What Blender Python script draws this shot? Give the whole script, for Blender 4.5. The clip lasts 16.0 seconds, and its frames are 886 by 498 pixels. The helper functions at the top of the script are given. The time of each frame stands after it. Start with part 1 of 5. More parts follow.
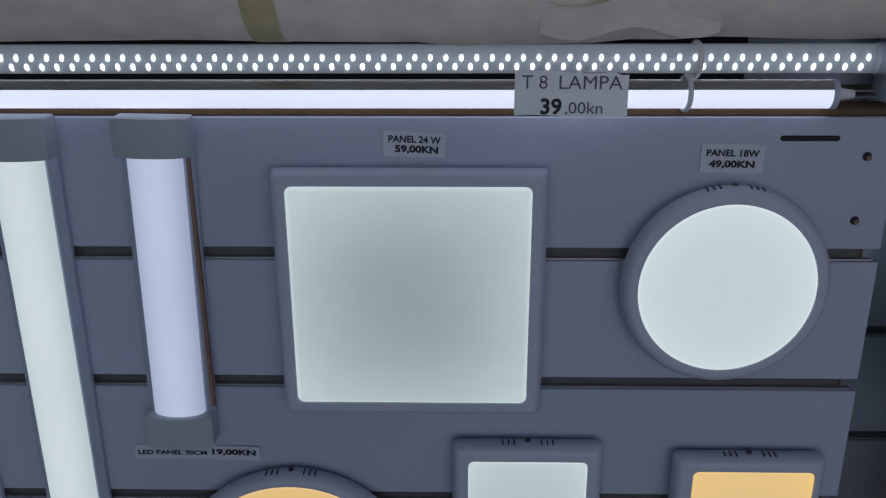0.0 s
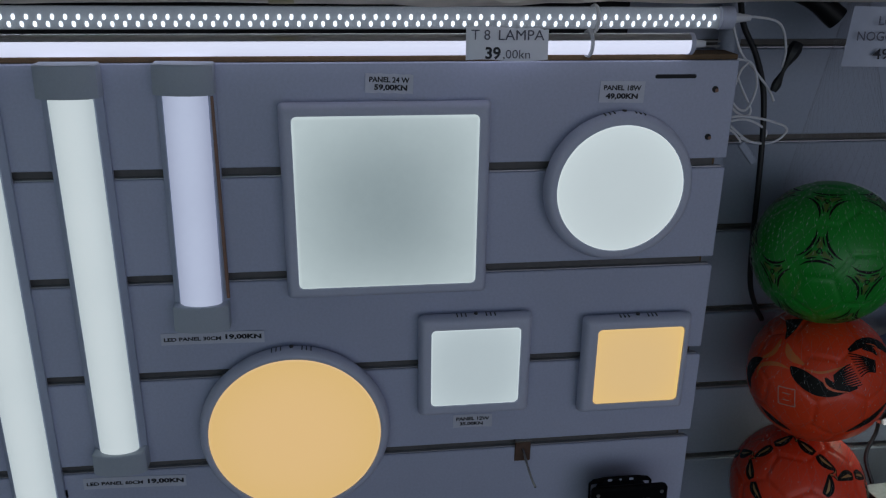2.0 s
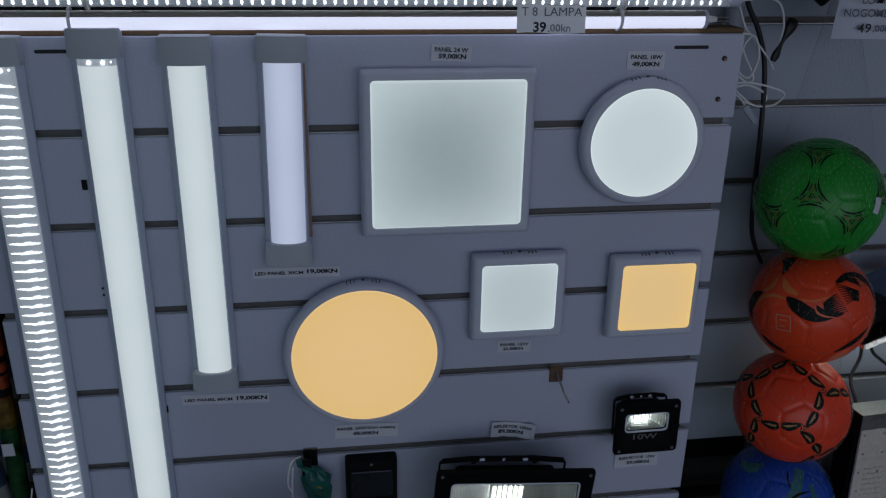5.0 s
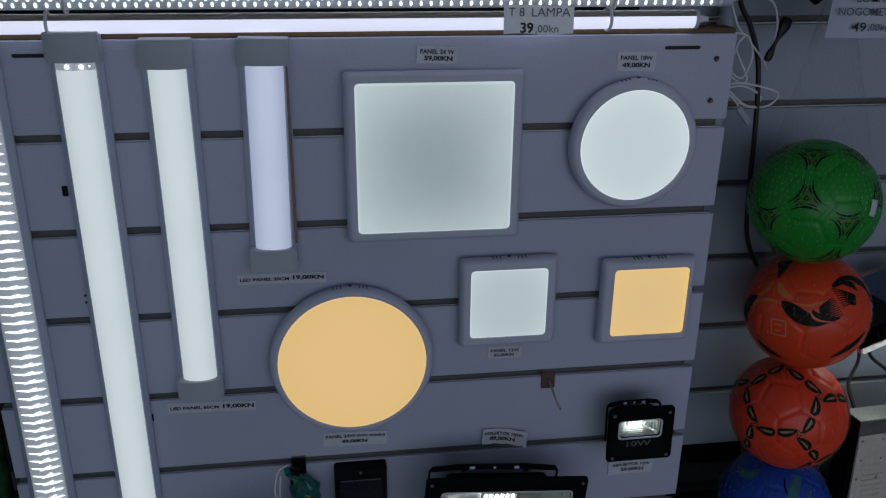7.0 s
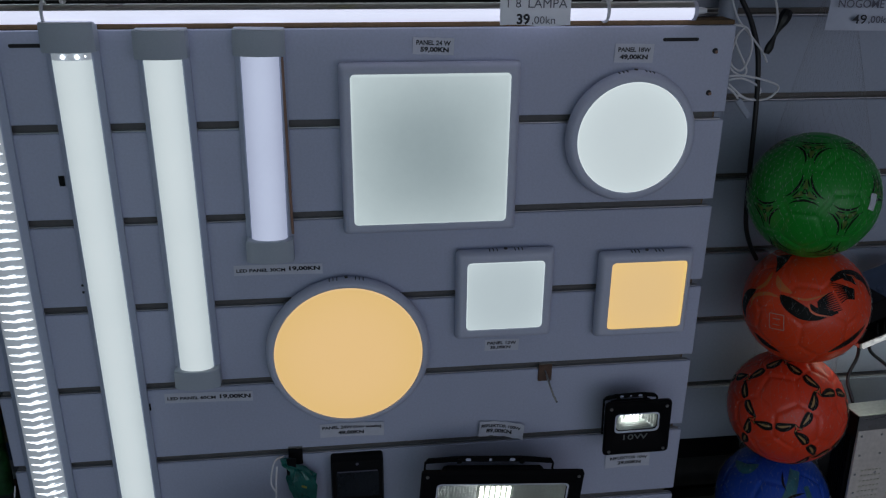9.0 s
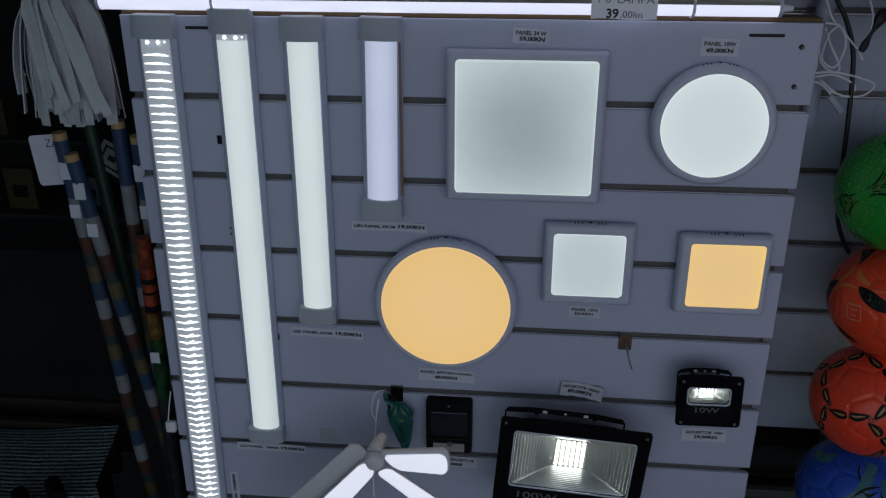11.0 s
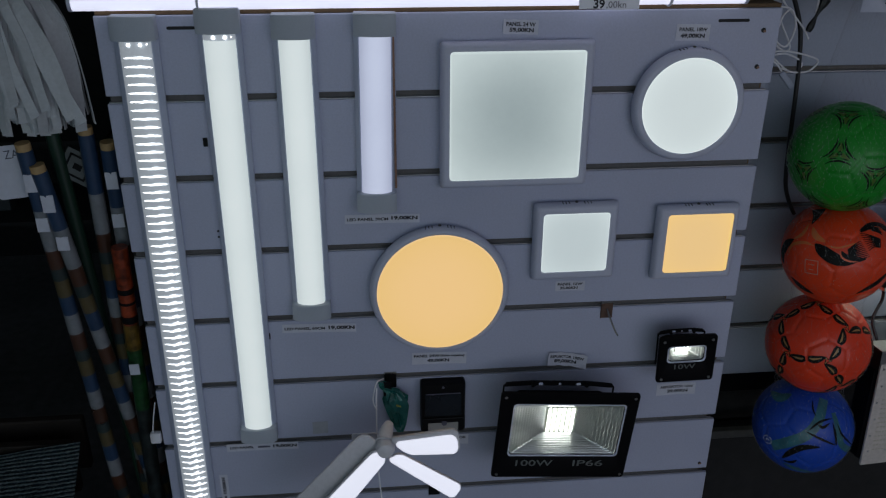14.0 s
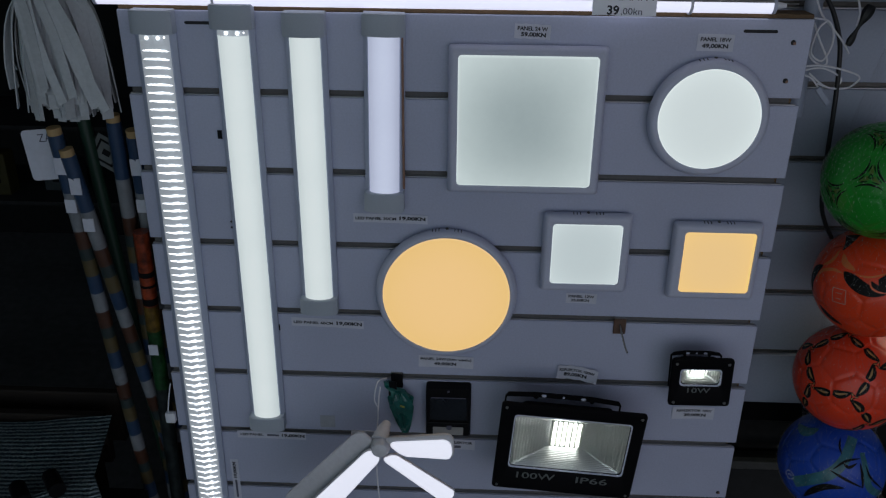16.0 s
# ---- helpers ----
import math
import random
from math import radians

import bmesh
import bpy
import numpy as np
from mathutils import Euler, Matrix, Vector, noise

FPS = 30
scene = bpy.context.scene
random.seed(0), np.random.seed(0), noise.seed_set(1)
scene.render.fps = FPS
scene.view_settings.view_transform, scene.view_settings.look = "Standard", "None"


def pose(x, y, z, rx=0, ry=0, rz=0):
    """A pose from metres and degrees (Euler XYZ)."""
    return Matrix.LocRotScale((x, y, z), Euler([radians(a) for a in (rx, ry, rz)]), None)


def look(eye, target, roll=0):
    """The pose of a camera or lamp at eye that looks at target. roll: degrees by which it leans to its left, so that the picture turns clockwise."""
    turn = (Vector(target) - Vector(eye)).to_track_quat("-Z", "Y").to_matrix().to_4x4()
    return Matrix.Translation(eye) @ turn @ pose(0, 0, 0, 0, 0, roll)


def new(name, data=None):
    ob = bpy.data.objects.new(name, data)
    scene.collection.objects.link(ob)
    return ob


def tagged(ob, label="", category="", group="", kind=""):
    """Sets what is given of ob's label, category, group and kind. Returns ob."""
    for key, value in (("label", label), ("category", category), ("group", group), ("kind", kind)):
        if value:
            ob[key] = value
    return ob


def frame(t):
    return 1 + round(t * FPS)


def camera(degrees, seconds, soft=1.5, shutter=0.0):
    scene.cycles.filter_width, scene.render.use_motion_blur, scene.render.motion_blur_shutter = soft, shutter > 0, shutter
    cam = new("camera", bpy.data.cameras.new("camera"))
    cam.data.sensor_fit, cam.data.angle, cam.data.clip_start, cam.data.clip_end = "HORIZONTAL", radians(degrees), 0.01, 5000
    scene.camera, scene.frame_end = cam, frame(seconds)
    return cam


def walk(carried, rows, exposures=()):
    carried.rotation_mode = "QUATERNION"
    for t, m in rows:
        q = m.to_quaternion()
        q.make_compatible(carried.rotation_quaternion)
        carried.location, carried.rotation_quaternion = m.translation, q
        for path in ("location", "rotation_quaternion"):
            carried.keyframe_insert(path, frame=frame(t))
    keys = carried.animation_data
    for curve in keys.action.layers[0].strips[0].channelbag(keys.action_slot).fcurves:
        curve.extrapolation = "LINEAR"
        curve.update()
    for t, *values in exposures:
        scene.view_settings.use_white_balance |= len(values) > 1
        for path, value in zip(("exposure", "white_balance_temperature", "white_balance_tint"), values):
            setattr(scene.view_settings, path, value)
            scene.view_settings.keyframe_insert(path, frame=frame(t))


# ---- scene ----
cam = camera(55.5, 16.0, 1.2)
PATH = [
    (0, (-0.009, 0.054, 1.625), (-0.05, 1.942, 0.967), -0.2),
    (0.2, (-0.054, 0.045, 1.623), (-0.075, 1.921, 0.93), -0.3),
    (0.5, (-0.089, 0.018, 1.625), (-0.082, 1.883, 0.904), -1.4),
    (1, (-0.125, -0.001, 1.63), (-0.036, 1.862, 0.906), -0.6),
    (1.2, (-0.132, -0.007, 1.625), (-0.013, 1.855, 0.904), -0.1),
    (1.5, (-0.135, -0.056, 1.627), (0.063, 1.796, 0.9), 0.5),
    (2, (-0.126, -0.221, 1.639), (0.119, 1.631, 0.925), 0.8),
    (2.2, (-0.127, -0.293, 1.638), (0.142, 1.559, 0.932), 0.9),
    (2.5, (-0.131, -0.384, 1.642), (0.124, 1.467, 0.931), 0.3),
    (3, (-0.191, -0.424, 1.656), (0.056, 1.427, 0.939), 1.1),
    (3.2, (-0.214, -0.414, 1.652), (0.029, 1.426, 0.908), 1.2),
    (3.5, (-0.234, -0.417, 1.649), (-0.001, 1.408, 0.864), 0.7),
    (4, (-0.245, -0.43, 1.652), (-0.005, 1.402, 0.886), 0.8),
    (4.5, (-0.252, -0.427, 1.649), (0.014, 1.411, 0.907), 0.9),
    (7, (-0.221, -0.401, 1.648), (0.036, 1.438, 0.906), 0.5),
    (7.5, (-0.21, -0.397, 1.652), (0.02, 1.444, 0.905), 0.3),
    (8, (-0.203, -0.395, 1.643), (0.024, 1.45, 0.905), 0.2),
    (10.3, (-0.197, -0.495, 1.65), (0.039, 1.327, 0.86), 1.4),
    (10.5, (-0.149, -0.528, 1.65), (-0.053, 1.308, 0.863), 0.5),
    (10.7, (-0.121, -0.548, 1.652), (-0.146, 1.295, 0.875), 0.2),
    (11, (-0.063, -0.59, 1.658), (-0.241, 1.251, 0.897), 0.0),
    (11.5, (-0.029, -0.618, 1.682), (-0.271, 1.221, 0.933), -0.2),
    (12, (-0.061, -0.624, 1.7), (-0.282, 1.208, 0.928), 0.5),
    (12.5, (-0.167, -0.608, 1.71), (-0.291, 1.236, 0.945), -0.3),
    (12.7, (-0.216, -0.595, 1.708), (-0.271, 1.249, 0.937), -0.4),
    (13, (-0.271, -0.604, 1.71), (-0.222, 1.234, 0.922), -1.0),
    (13.2, (-0.311, -0.588, 1.709), (-0.193, 1.228, 0.88), -0.8),
    (13.5, (-0.329, -0.606, 1.712), (-0.191, 1.206, 0.876), -0.6),
    (14, (-0.335, -0.61, 1.711), (-0.158, 1.199, 0.876), 0.2),
    (14.5, (-0.32, -0.604, 1.712), (-0.133, 1.205, 0.881), 0.4),
    (15, (-0.277, -0.602, 1.713), (-0.121, 1.203, 0.867), 0.5),
    (15.5, (-0.212, -0.61, 1.717), (-0.143, 1.199, 0.867), 1.5),
    (16, (-0.15, -0.604, 1.712), (-0.218, 1.212, 0.878), 0.5),
]
walk(cam, [(t, look(eye, target, roll)) for t, eye, target, roll in PATH],
     [(0.0, -0.22, 6230, 10), (2.0, -0.35, 6230, 10), (4.5, -0.31, 6230, 10), (8.0, -0.27, 6260, 10), (11.0, -0.21, 6350, 10), (13.0, -0.15, 6450, 10), (16.0, -0.15, 6460, 10)])
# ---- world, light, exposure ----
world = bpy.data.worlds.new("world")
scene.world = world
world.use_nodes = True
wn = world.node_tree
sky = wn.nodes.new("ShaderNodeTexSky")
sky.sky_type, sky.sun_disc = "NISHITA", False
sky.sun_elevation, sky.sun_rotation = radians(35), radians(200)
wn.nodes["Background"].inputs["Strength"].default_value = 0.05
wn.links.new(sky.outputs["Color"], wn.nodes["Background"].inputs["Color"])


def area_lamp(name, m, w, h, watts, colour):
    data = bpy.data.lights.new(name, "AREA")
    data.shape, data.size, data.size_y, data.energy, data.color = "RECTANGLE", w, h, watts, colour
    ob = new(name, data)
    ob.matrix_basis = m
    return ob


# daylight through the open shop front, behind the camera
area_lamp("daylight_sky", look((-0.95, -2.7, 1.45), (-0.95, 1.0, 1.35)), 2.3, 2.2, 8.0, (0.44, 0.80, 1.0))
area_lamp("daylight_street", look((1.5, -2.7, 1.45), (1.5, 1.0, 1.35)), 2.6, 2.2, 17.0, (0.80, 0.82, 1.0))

# ---- materials ----
BOARD_Y = 0.875


def shader(name):
    m = bpy.data.materials.new(name)
    m.use_nodes = True
    return m, m.node_tree, m.node_tree.nodes["Principled BSDF"]


def surface(name, colour, rough=0.5, metal=0.0, vary=0.15, fine=60.0, coarse=4.0, bump=0.05, random_tint=0.0, coat=0.0, spec=0.5, stretch=(1, 1, 1)):
    """Colour varied at two scales, roughness variation and a fine relief."""
    m, tree, b = shader(name)
    n, l = tree.nodes, tree.links
    coord = n.new("ShaderNodeTexCoord")
    mapping = n.new("ShaderNodeMapping")
    mapping.inputs["Scale"].default_value = stretch
    l.new(coord.outputs["Object"], mapping.inputs["Vector"])
    big, small = n.new("ShaderNodeTexNoise"), n.new("ShaderNodeTexNoise")
    for tex, scale, detail in ((big, coarse, 4), (small, fine, 6)):
        tex.inputs["Scale"].default_value, tex.inputs["Detail"].default_value = scale, detail
        l.new(mapping.outputs["Vector"], tex.inputs["Vector"])
    both = n.new("ShaderNodeMath")
    both.operation = "ADD"
    l.new(big.outputs["Fac"], both.inputs[0])
    l.new(small.outputs["Fac"], both.inputs[1])
    level = n.new("ShaderNodeMapRange")
    level.inputs["From Min"].default_value, level.inputs["From Max"].default_value = 0.6, 1.4
    level.inputs["To Min"].default_value, level.inputs["To Max"].default_value = 1 - vary, 1 + vary
    l.new(both.outputs[0], level.inputs["Value"])
    value = level.outputs[0]
    if random_tint:
        info, tint, times = n.new("ShaderNodeObjectInfo"), n.new("ShaderNodeMapRange"), n.new("ShaderNodeMath")
        tint.inputs["To Min"].default_value, tint.inputs["To Max"].default_value = 1 - random_tint, 1 + random_tint
        times.operation = "MULTIPLY"
        l.new(info.outputs["Random"], tint.inputs["Value"])
        l.new(value, times.inputs[0])
        l.new(tint.outputs[0], times.inputs[1])
        value = times.outputs[0]
    mix = n.new("ShaderNodeVectorMath")
    mix.operation = "SCALE"
    mix.inputs[0].default_value = colour
    l.new(value, mix.inputs["Scale"])
    l.new(mix.outputs[0], b.inputs["Base Color"])
    rr = n.new("ShaderNodeMapRange")
    rr.inputs["To Min"].default_value, rr.inputs["To Max"].default_value = max(0.02, rough - 0.1), min(1, rough + 0.1)
    l.new(big.outputs["Fac"], rr.inputs["Value"])
    l.new(rr.outputs[0], b.inputs["Roughness"])
    b.inputs["Metallic"].default_value = metal
    b.inputs["Coat Weight"].default_value = coat
    b.inputs["Specular IOR Level"].default_value = spec
    if bump:
        bn = n.new("ShaderNodeBump")
        bn.inputs["Strength"].default_value, bn.inputs["Distance"].default_value = bump, 0.002
        l.new(small.outputs["Fac"], bn.inputs["Height"])
        l.new(bn.outputs["Normal"], b.inputs["Normal"])
    return m


def glow(name, middle, edge, reach=0.14, power=2.0, axis="r", base=(0.25, 0.25, 0.25), rough=0.4, rim=0.0, half=(1.0, 1.0)):
    """A lit diffuser whose brightness goes from its middle to its edge; axis r: round the centre, b: towards a square's rim, x: across a bar."""
    m, tree, b = shader(name)
    n, l = tree.nodes, tree.links
    coord, sep = n.new("ShaderNodeTexCoord"), n.new("ShaderNodeSeparateXYZ")
    l.new(coord.outputs["Object"], sep.inputs[0])

    def op(kind, *args):
        node = n.new("ShaderNodeMath")
        node.operation = kind
        for i, a in enumerate(args):
            if isinstance(a, (int, float)):
                node.inputs[i].default_value = a
            else:
                l.new(a, node.inputs[i])
        return node.outputs[0]

    x, z = op("ABSOLUTE", sep.outputs["X"]), op("ABSOLUTE", sep.outputs["Z"])
    if axis == "x":
        d = x
    elif axis == "b":
        d = op("POWER", op("ADD", op("POWER", x, 2.6), op("POWER", z, 2.6)), 1 / 2.6)
    else:
        d = op("SQRT", op("ADD", op("MULTIPLY", x, x), op("MULTIPLY", z, z)))
    cloud = n.new("ShaderNodeTexNoise")
    cloud.inputs["Scale"].default_value = 14
    l.new(coord.outputs["Object"], cloud.inputs["Vector"])
    f = op("POWER", op("MINIMUM", op("DIVIDE", d, reach), 1.0), power)
    f = op("ADD", f, op("MULTIPLY", op("SUBTRACT", cloud.outputs["Fac"], 0.5), 0.25))
    fine = n.new("ShaderNodeTexNoise")
    fine.inputs["Scale"].default_value = 120
    l.new(coord.outputs["Object"], fine.inputs["Vector"])
    f = op("ADD", f, op("MULTIPLY", op("SUBTRACT", fine.outputs["Fac"], 0.5), 0.10))
    if rim:
        close = op("MAXIMUM", op("DIVIDE", x, half[0]), op("DIVIDE", z, half[1])) if axis == "b" else op("DIVIDE", d, half[0])
        ramp = n.new("ShaderNodeMapRange")
        ramp.interpolation_type = "SMOOTHSTEP"
        ramp.inputs["From Min"].default_value, ramp.inputs["From Max"].default_value = 0.955, 0.995
        l.new(close, ramp.inputs["Value"])
        f = op("ADD", f, op("MULTIPLY", ramp.outputs[0], rim))
    mix = n.new("ShaderNodeMix")
    mix.data_type, mix.clamp_factor = "RGBA", False
    mix.inputs[6].default_value, mix.inputs[7].default_value = (*middle, 1), (*edge, 1)
    l.new(f, mix.inputs[0])
    l.new(mix.outputs[2], b.inputs["Emission Color"])
    b.inputs["Emission Strength"].default_value = 1.0
    b.inputs["Base Color"].default_value = (*base, 1)
    b.inputs["Roughness"].default_value = rough
    return m


def plain_glow(name, colour, strength):
    m, tree, b = shader(name)
    b.inputs["Base Color"].default_value = (0.8, 0.8, 0.8, 1)
    b.inputs["Emission Color"].default_value, b.inputs["Emission Strength"].default_value = (*colour, 1), strength
    return m


def clear(name, colour, rough=0.05, ior=1.45, alpha=1.0):
    m, tree, b = shader(name)
    b.inputs["Base Color"].default_value = (*colour, 1)
    b.inputs["Transmission Weight"].default_value = 1.0
    b.inputs["Roughness"].default_value, b.inputs["IOR"].default_value, b.inputs["Alpha"].default_value = rough, ior, alpha
    return m


LAMINATE = surface("lilac_white_laminate", (0.435, 0.46, 0.59), 0.42, vary=0.10, fine=260, coarse=3, bump=0.03, random_tint=0.03)
GROOVE = surface("grooved_board_core", (0.10, 0.095, 0.095), 0.6, vary=0.2, fine=120, coarse=9)
CHIPBOARD = surface("raw_chipboard_edge", (0.13, 0.08, 0.04), 0.85, vary=0.35, fine=350, coarse=30, bump=0.3)
WALL_LAMINATE = surface("grey_blue_slatwall", (0.30, 0.335, 0.42), 0.4, vary=0.08, fine=200, coarse=2.5, bump=0.03, random_tint=0.04)
WALL_GROOVE = surface("slatwall_groove", (0.10, 0.09, 0.08), 0.5, vary=0.2)
LIP = surface("groove_metal_lip", (0.42, 0.42, 0.45), 0.35, metal=0.6, vary=0.1)
WHITE_PLASTIC = surface("white_panel_plastic", (0.52, 0.54, 0.66), 0.45, vary=0.05, fine=300, coarse=6, bump=0.02)
CAP_PLASTIC = surface("grey_cap_plastic", (0.44, 0.48, 0.54), 0.5, vary=0.05, fine=400, coarse=10, bump=0.03)
TRAY = surface("painted_steel_tray", (0.42, 0.46, 0.58), 0.4, vary=0.05, fine=200, coarse=8, bump=0.02)
DARK_SLOT = surface("dark_vent_opening", (0.015, 0.015, 0.017), 0.8, vary=0.3)
SCREW = surface("screw_metal", (0.10, 0.09, 0.08), 0.35, metal=0.9)
BROWN_TONE = surface("brown_reflection_and_rim", (0.22, 0.12, 0.08), 0.5, vary=0.2)
PAPER = surface("printed_paper", (0.58, 0.59, 0.67), 0.5, vary=0.07, fine=90, coarse=20, bump=0.08)
SHEET = surface("laminated_sheet", (0.74, 0.75, 0.82), 0.25, vary=0.05, fine=60, coarse=12, bump=0.05, coat=0.3)
SCRAP = surface("faded_sticker", (0.40, 0.41, 0.46), 0.6, vary=0.12, fine=80, coarse=60)
INK = surface("black_ink", (0.012, 0.012, 0.02), 0.6, vary=0.2)
GREY_INK = surface("grey_ink", (0.10, 0.10, 0.14), 0.6, vary=0.2)
BLACK_PAINT = surface("black_cast_aluminium", (0.004, 0.004, 0.005), 0.5, vary=0.3, fine=500, coarse=12, bump=0.12, spec=0.08)
BLACK_PLASTIC = surface("black_plastic", (0.006, 0.006, 0.007), 0.4, vary=0.2, fine=300, bump=0.04, spec=0.15)
# near-black that puts the shade of unlit places into the colour
SHADE_BLACK = surface("near_black_shade", (0.012, 0.012, 0.013), 0.9, vary=0.5, fine=40, coarse=1.5)
REFLECTOR = surface("ribbed_reflector", (0.52, 0.53, 0.51), 0.34, metal=1.0, vary=0.12, fine=90, coarse=20, bump=0.08)
STEEL = surface("brushed_steel", (0.5, 0.5, 0.5), 0.3, metal=1.0, vary=0.2, fine=150, stretch=(1, 1, 12))
SILVER = surface("pale_aluminium_plate", (0.62, 0.57, 0.53), 0.45, metal=0.2, vary=0.18, fine=120, coarse=7, bump=0.05)
CABLE_WHITE = surface("white_cable", (0.72, 0.72, 0.76), 0.5, vary=0.1)
CABLE_BLACK = surface("black_cable", (0.01, 0.01, 0.012), 0.45, vary=0.2)
CANVAS = surface("stained_beige_canvas", (0.84, 0.75, 0.68), 0.8, vary=0.22, fine=25, coarse=5, bump=0.25)
GLASS = clear("clear_glass", (0.95, 0.97, 0.97), 0.03)
TUBE_GLASS = clear("clear_tube_plastic", (0.93, 0.95, 0.97), 0.06)
COOL_SQUARE = glow("square_panel_diffuser", (0.262, 0.325, 0.328), (0.52, 0.605, 0.60), 0.140, 1.7, "b", rim=0.35, half=(0.1212, 0.1185))
COOL_ROUND = glow("round_panel_diffuser", (0.575, 0.645, 0.645), (0.66, 0.74, 0.735), 0.09, 3, rim=0.9, half=(0.0895, 1))
COOL_SMALL = glow("small_panel_diffuser", (0.48, 0.555, 0.565), (0.58, 0.665, 0.67), 0.075, 3, "b", rim=1.0, half=(0.0652, 0.0617))
WARM = glow("warm_panel_diffuser", (0.875, 0.555, 0.205), (0.84, 0.535, 0.165), 0.12, 3, rim=-1.2, half=(0.1240, 1))
WARM_SMALL = glow("small_warm_diffuser", (0.83, 0.545, 0.205), (0.90, 0.58, 0.185), 0.075, 3, "b", rim=0.8, half=(0.066, 0.0622))
BAR = glow("bar_diffuser", (0.665, 0.735, 0.735), (0.45, 0.52, 0.53), 0.033, 2.2, "x")
BAR_BLUE = glow("bluish_bar_diffuser", (0.51, 0.56, 0.72), (0.30, 0.33, 0.46), 0.032, 2.0, "x")
CLEAR_BAR = surface("prismatic_cover", (0.50, 0.54, 0.57), 0.25, vary=0.12, fine=500, coarse=30, bump=0.2)
CLEAR_BAR.node_tree.nodes["Principled BSDF"].inputs["Emission Color"].default_value = (0.85, 0.92, 1.0, 1)
CLEAR_BAR.node_tree.nodes["Principled BSDF"].inputs["Emission Strength"].default_value = 0.24
LED_DOT = plain_glow("led_chip", (0.92, 0.96, 1.0), 2.2)
LED_HOT = plain_glow("cob_led", (0.95, 1.0, 0.97), 8.5)
TUBE_WHITE = plain_glow("frosted_tube", (0.80, 0.82, 1.0), 0.92)
BLADE_WHITE = plain_glow("frosted_blade", (0.86, 0.87, 1.0), 0.80)
LED_BOARD = plain_glow("lit_tube_board", (0.62, 0.68, 0.75), 0.09)
LED_BOARD.node_tree.nodes["Principled BSDF"].inputs["Base Color"].default_value = (0.35, 0.37, 0.40, 1)


# ---- building blocks ----
def thing(name, at, label, category, group="", kind=""):
    ob = new(name)
    ob.empty_display_size = 0.02
    ob.matrix_basis = at if isinstance(at, Matrix) else Matrix.Translation(at)
    return tagged(ob, label, category, group, kind)


def to_mesh(bm, name, smooth=False):
    bmesh.ops.recalc_face_normals(bm, faces=bm.faces[:])
    me = bpy.data.meshes.new(name)
    bm.to_mesh(me)
    bm.free()
    if smooth:
        me.polygons.foreach_set("use_smooth", [True] * len(me.polygons))
        me.set_sharp_from_angle(angle=radians(38))
    return me


def part(name, bm, material, parent, label="", smooth=False, at=None):
    me = to_mesh(bm, name, smooth) if isinstance(bm, bmesh.types.BMesh) else bm
    if not me.materials:
        me.materials.append(material)
    ob = new(name, me)
    ob.parent = parent
    if at is not None:
        ob.matrix_basis = at if isinstance(at, Matrix) else Matrix.Translation(at)
    if label:
        ob["label"] = label
    return ob


def box(x0, x1, y0, y1, z0, z1, bevel=0.0, seg=1):
    bm = bmesh.new()
    m = Matrix.Translation(((x0 + x1) / 2, (y0 + y1) / 2, (z0 + z1) / 2)) @ Matrix.Diagonal((x1 - x0, y1 - y0, z1 - z0, 1))
    bmesh.ops.create_cube(bm, size=1, matrix=m)
    if bevel:
        bmesh.ops.bevel(bm, geom=bm.edges[:], offset=bevel, segments=seg, affect="EDGES", profile=0.5)
    return bm


def loft(loops, cap_first=True, cap_last=True, closed=True):
    bm = bmesh.new()
    rows = [[bm.verts.new(p) for p in loop] for loop in loops]
    n = len(rows[0])
    for a, b in zip(rows, rows[1:]):
        for i in range(n if closed else n - 1):
            bm.faces.new((a[i], a[(i + 1) % n], b[(i + 1) % n], b[i]))
    if cap_first:
        bm.faces.new(rows[0])
    if cap_last:
        bm.faces.new(rows[-1])
    return bm


def rounded(w, h, r, y, n=6):
    """A rounded rectangle in the xz plane at depth y."""
    r = max(r, 0.0005)
    pts = []
    for cx, cz, a0 in ((w / 2 - r, h / 2 - r, 0), (-w / 2 + r, h / 2 - r, 90), (-w / 2 + r, -h / 2 + r, 180), (w / 2 - r, -h / 2 + r, 270)):
        for i in range(n + 1):
            a = radians(a0 + 90 * i / n)
            pts.append((cx + r * math.cos(a), y, cz + r * math.sin(a)))
    return pts


def ring(r, y, n=96):
    return [(r * math.cos(2 * math.pi * i / n), y, r * math.sin(2 * math.pi * i / n)) for i in range(n)]


def rod(points, r, n=8, taper=None):
    """A round rod along a line of points."""
    pts = [Vector(p) for p in points]
    loops = []
    side = None
    for i, p in enumerate(pts):
        d = (pts[min(i + 1, len(pts) - 1)] - pts[max(i - 1, 0)]).normalized()
        if side is None:
            side = d.orthogonal().normalized()
        side = (side - d * side.dot(d)).normalized()
        up = d.cross(side)
        q = r if taper is None else taper(i / (len(pts) - 1))
        loops.append([p + q * (math.cos(2 * math.pi * k / n) * side + math.sin(2 * math.pi * k / n) * up) for k in range(n)])
    return loft(loops)


def smooth_line(points, per=8):
    """A smooth line through the points."""
    p = [Vector(q) for q in points]
    p = [2 * p[0] - p[1], *p, 2 * p[-1] - p[-2]]
    out = []
    for a, b, c, d in zip(p, p[1:], p[2:], p[3:]):
        for i in range(per):
            t = i / per
            out.append(0.5 * ((2 * b) + (c - a) * t + (2 * a - 5 * b + 4 * c - d) * t * t + (3 * b - a - 3 * c + d) * t ** 3))
    return [*out, p[-2]]


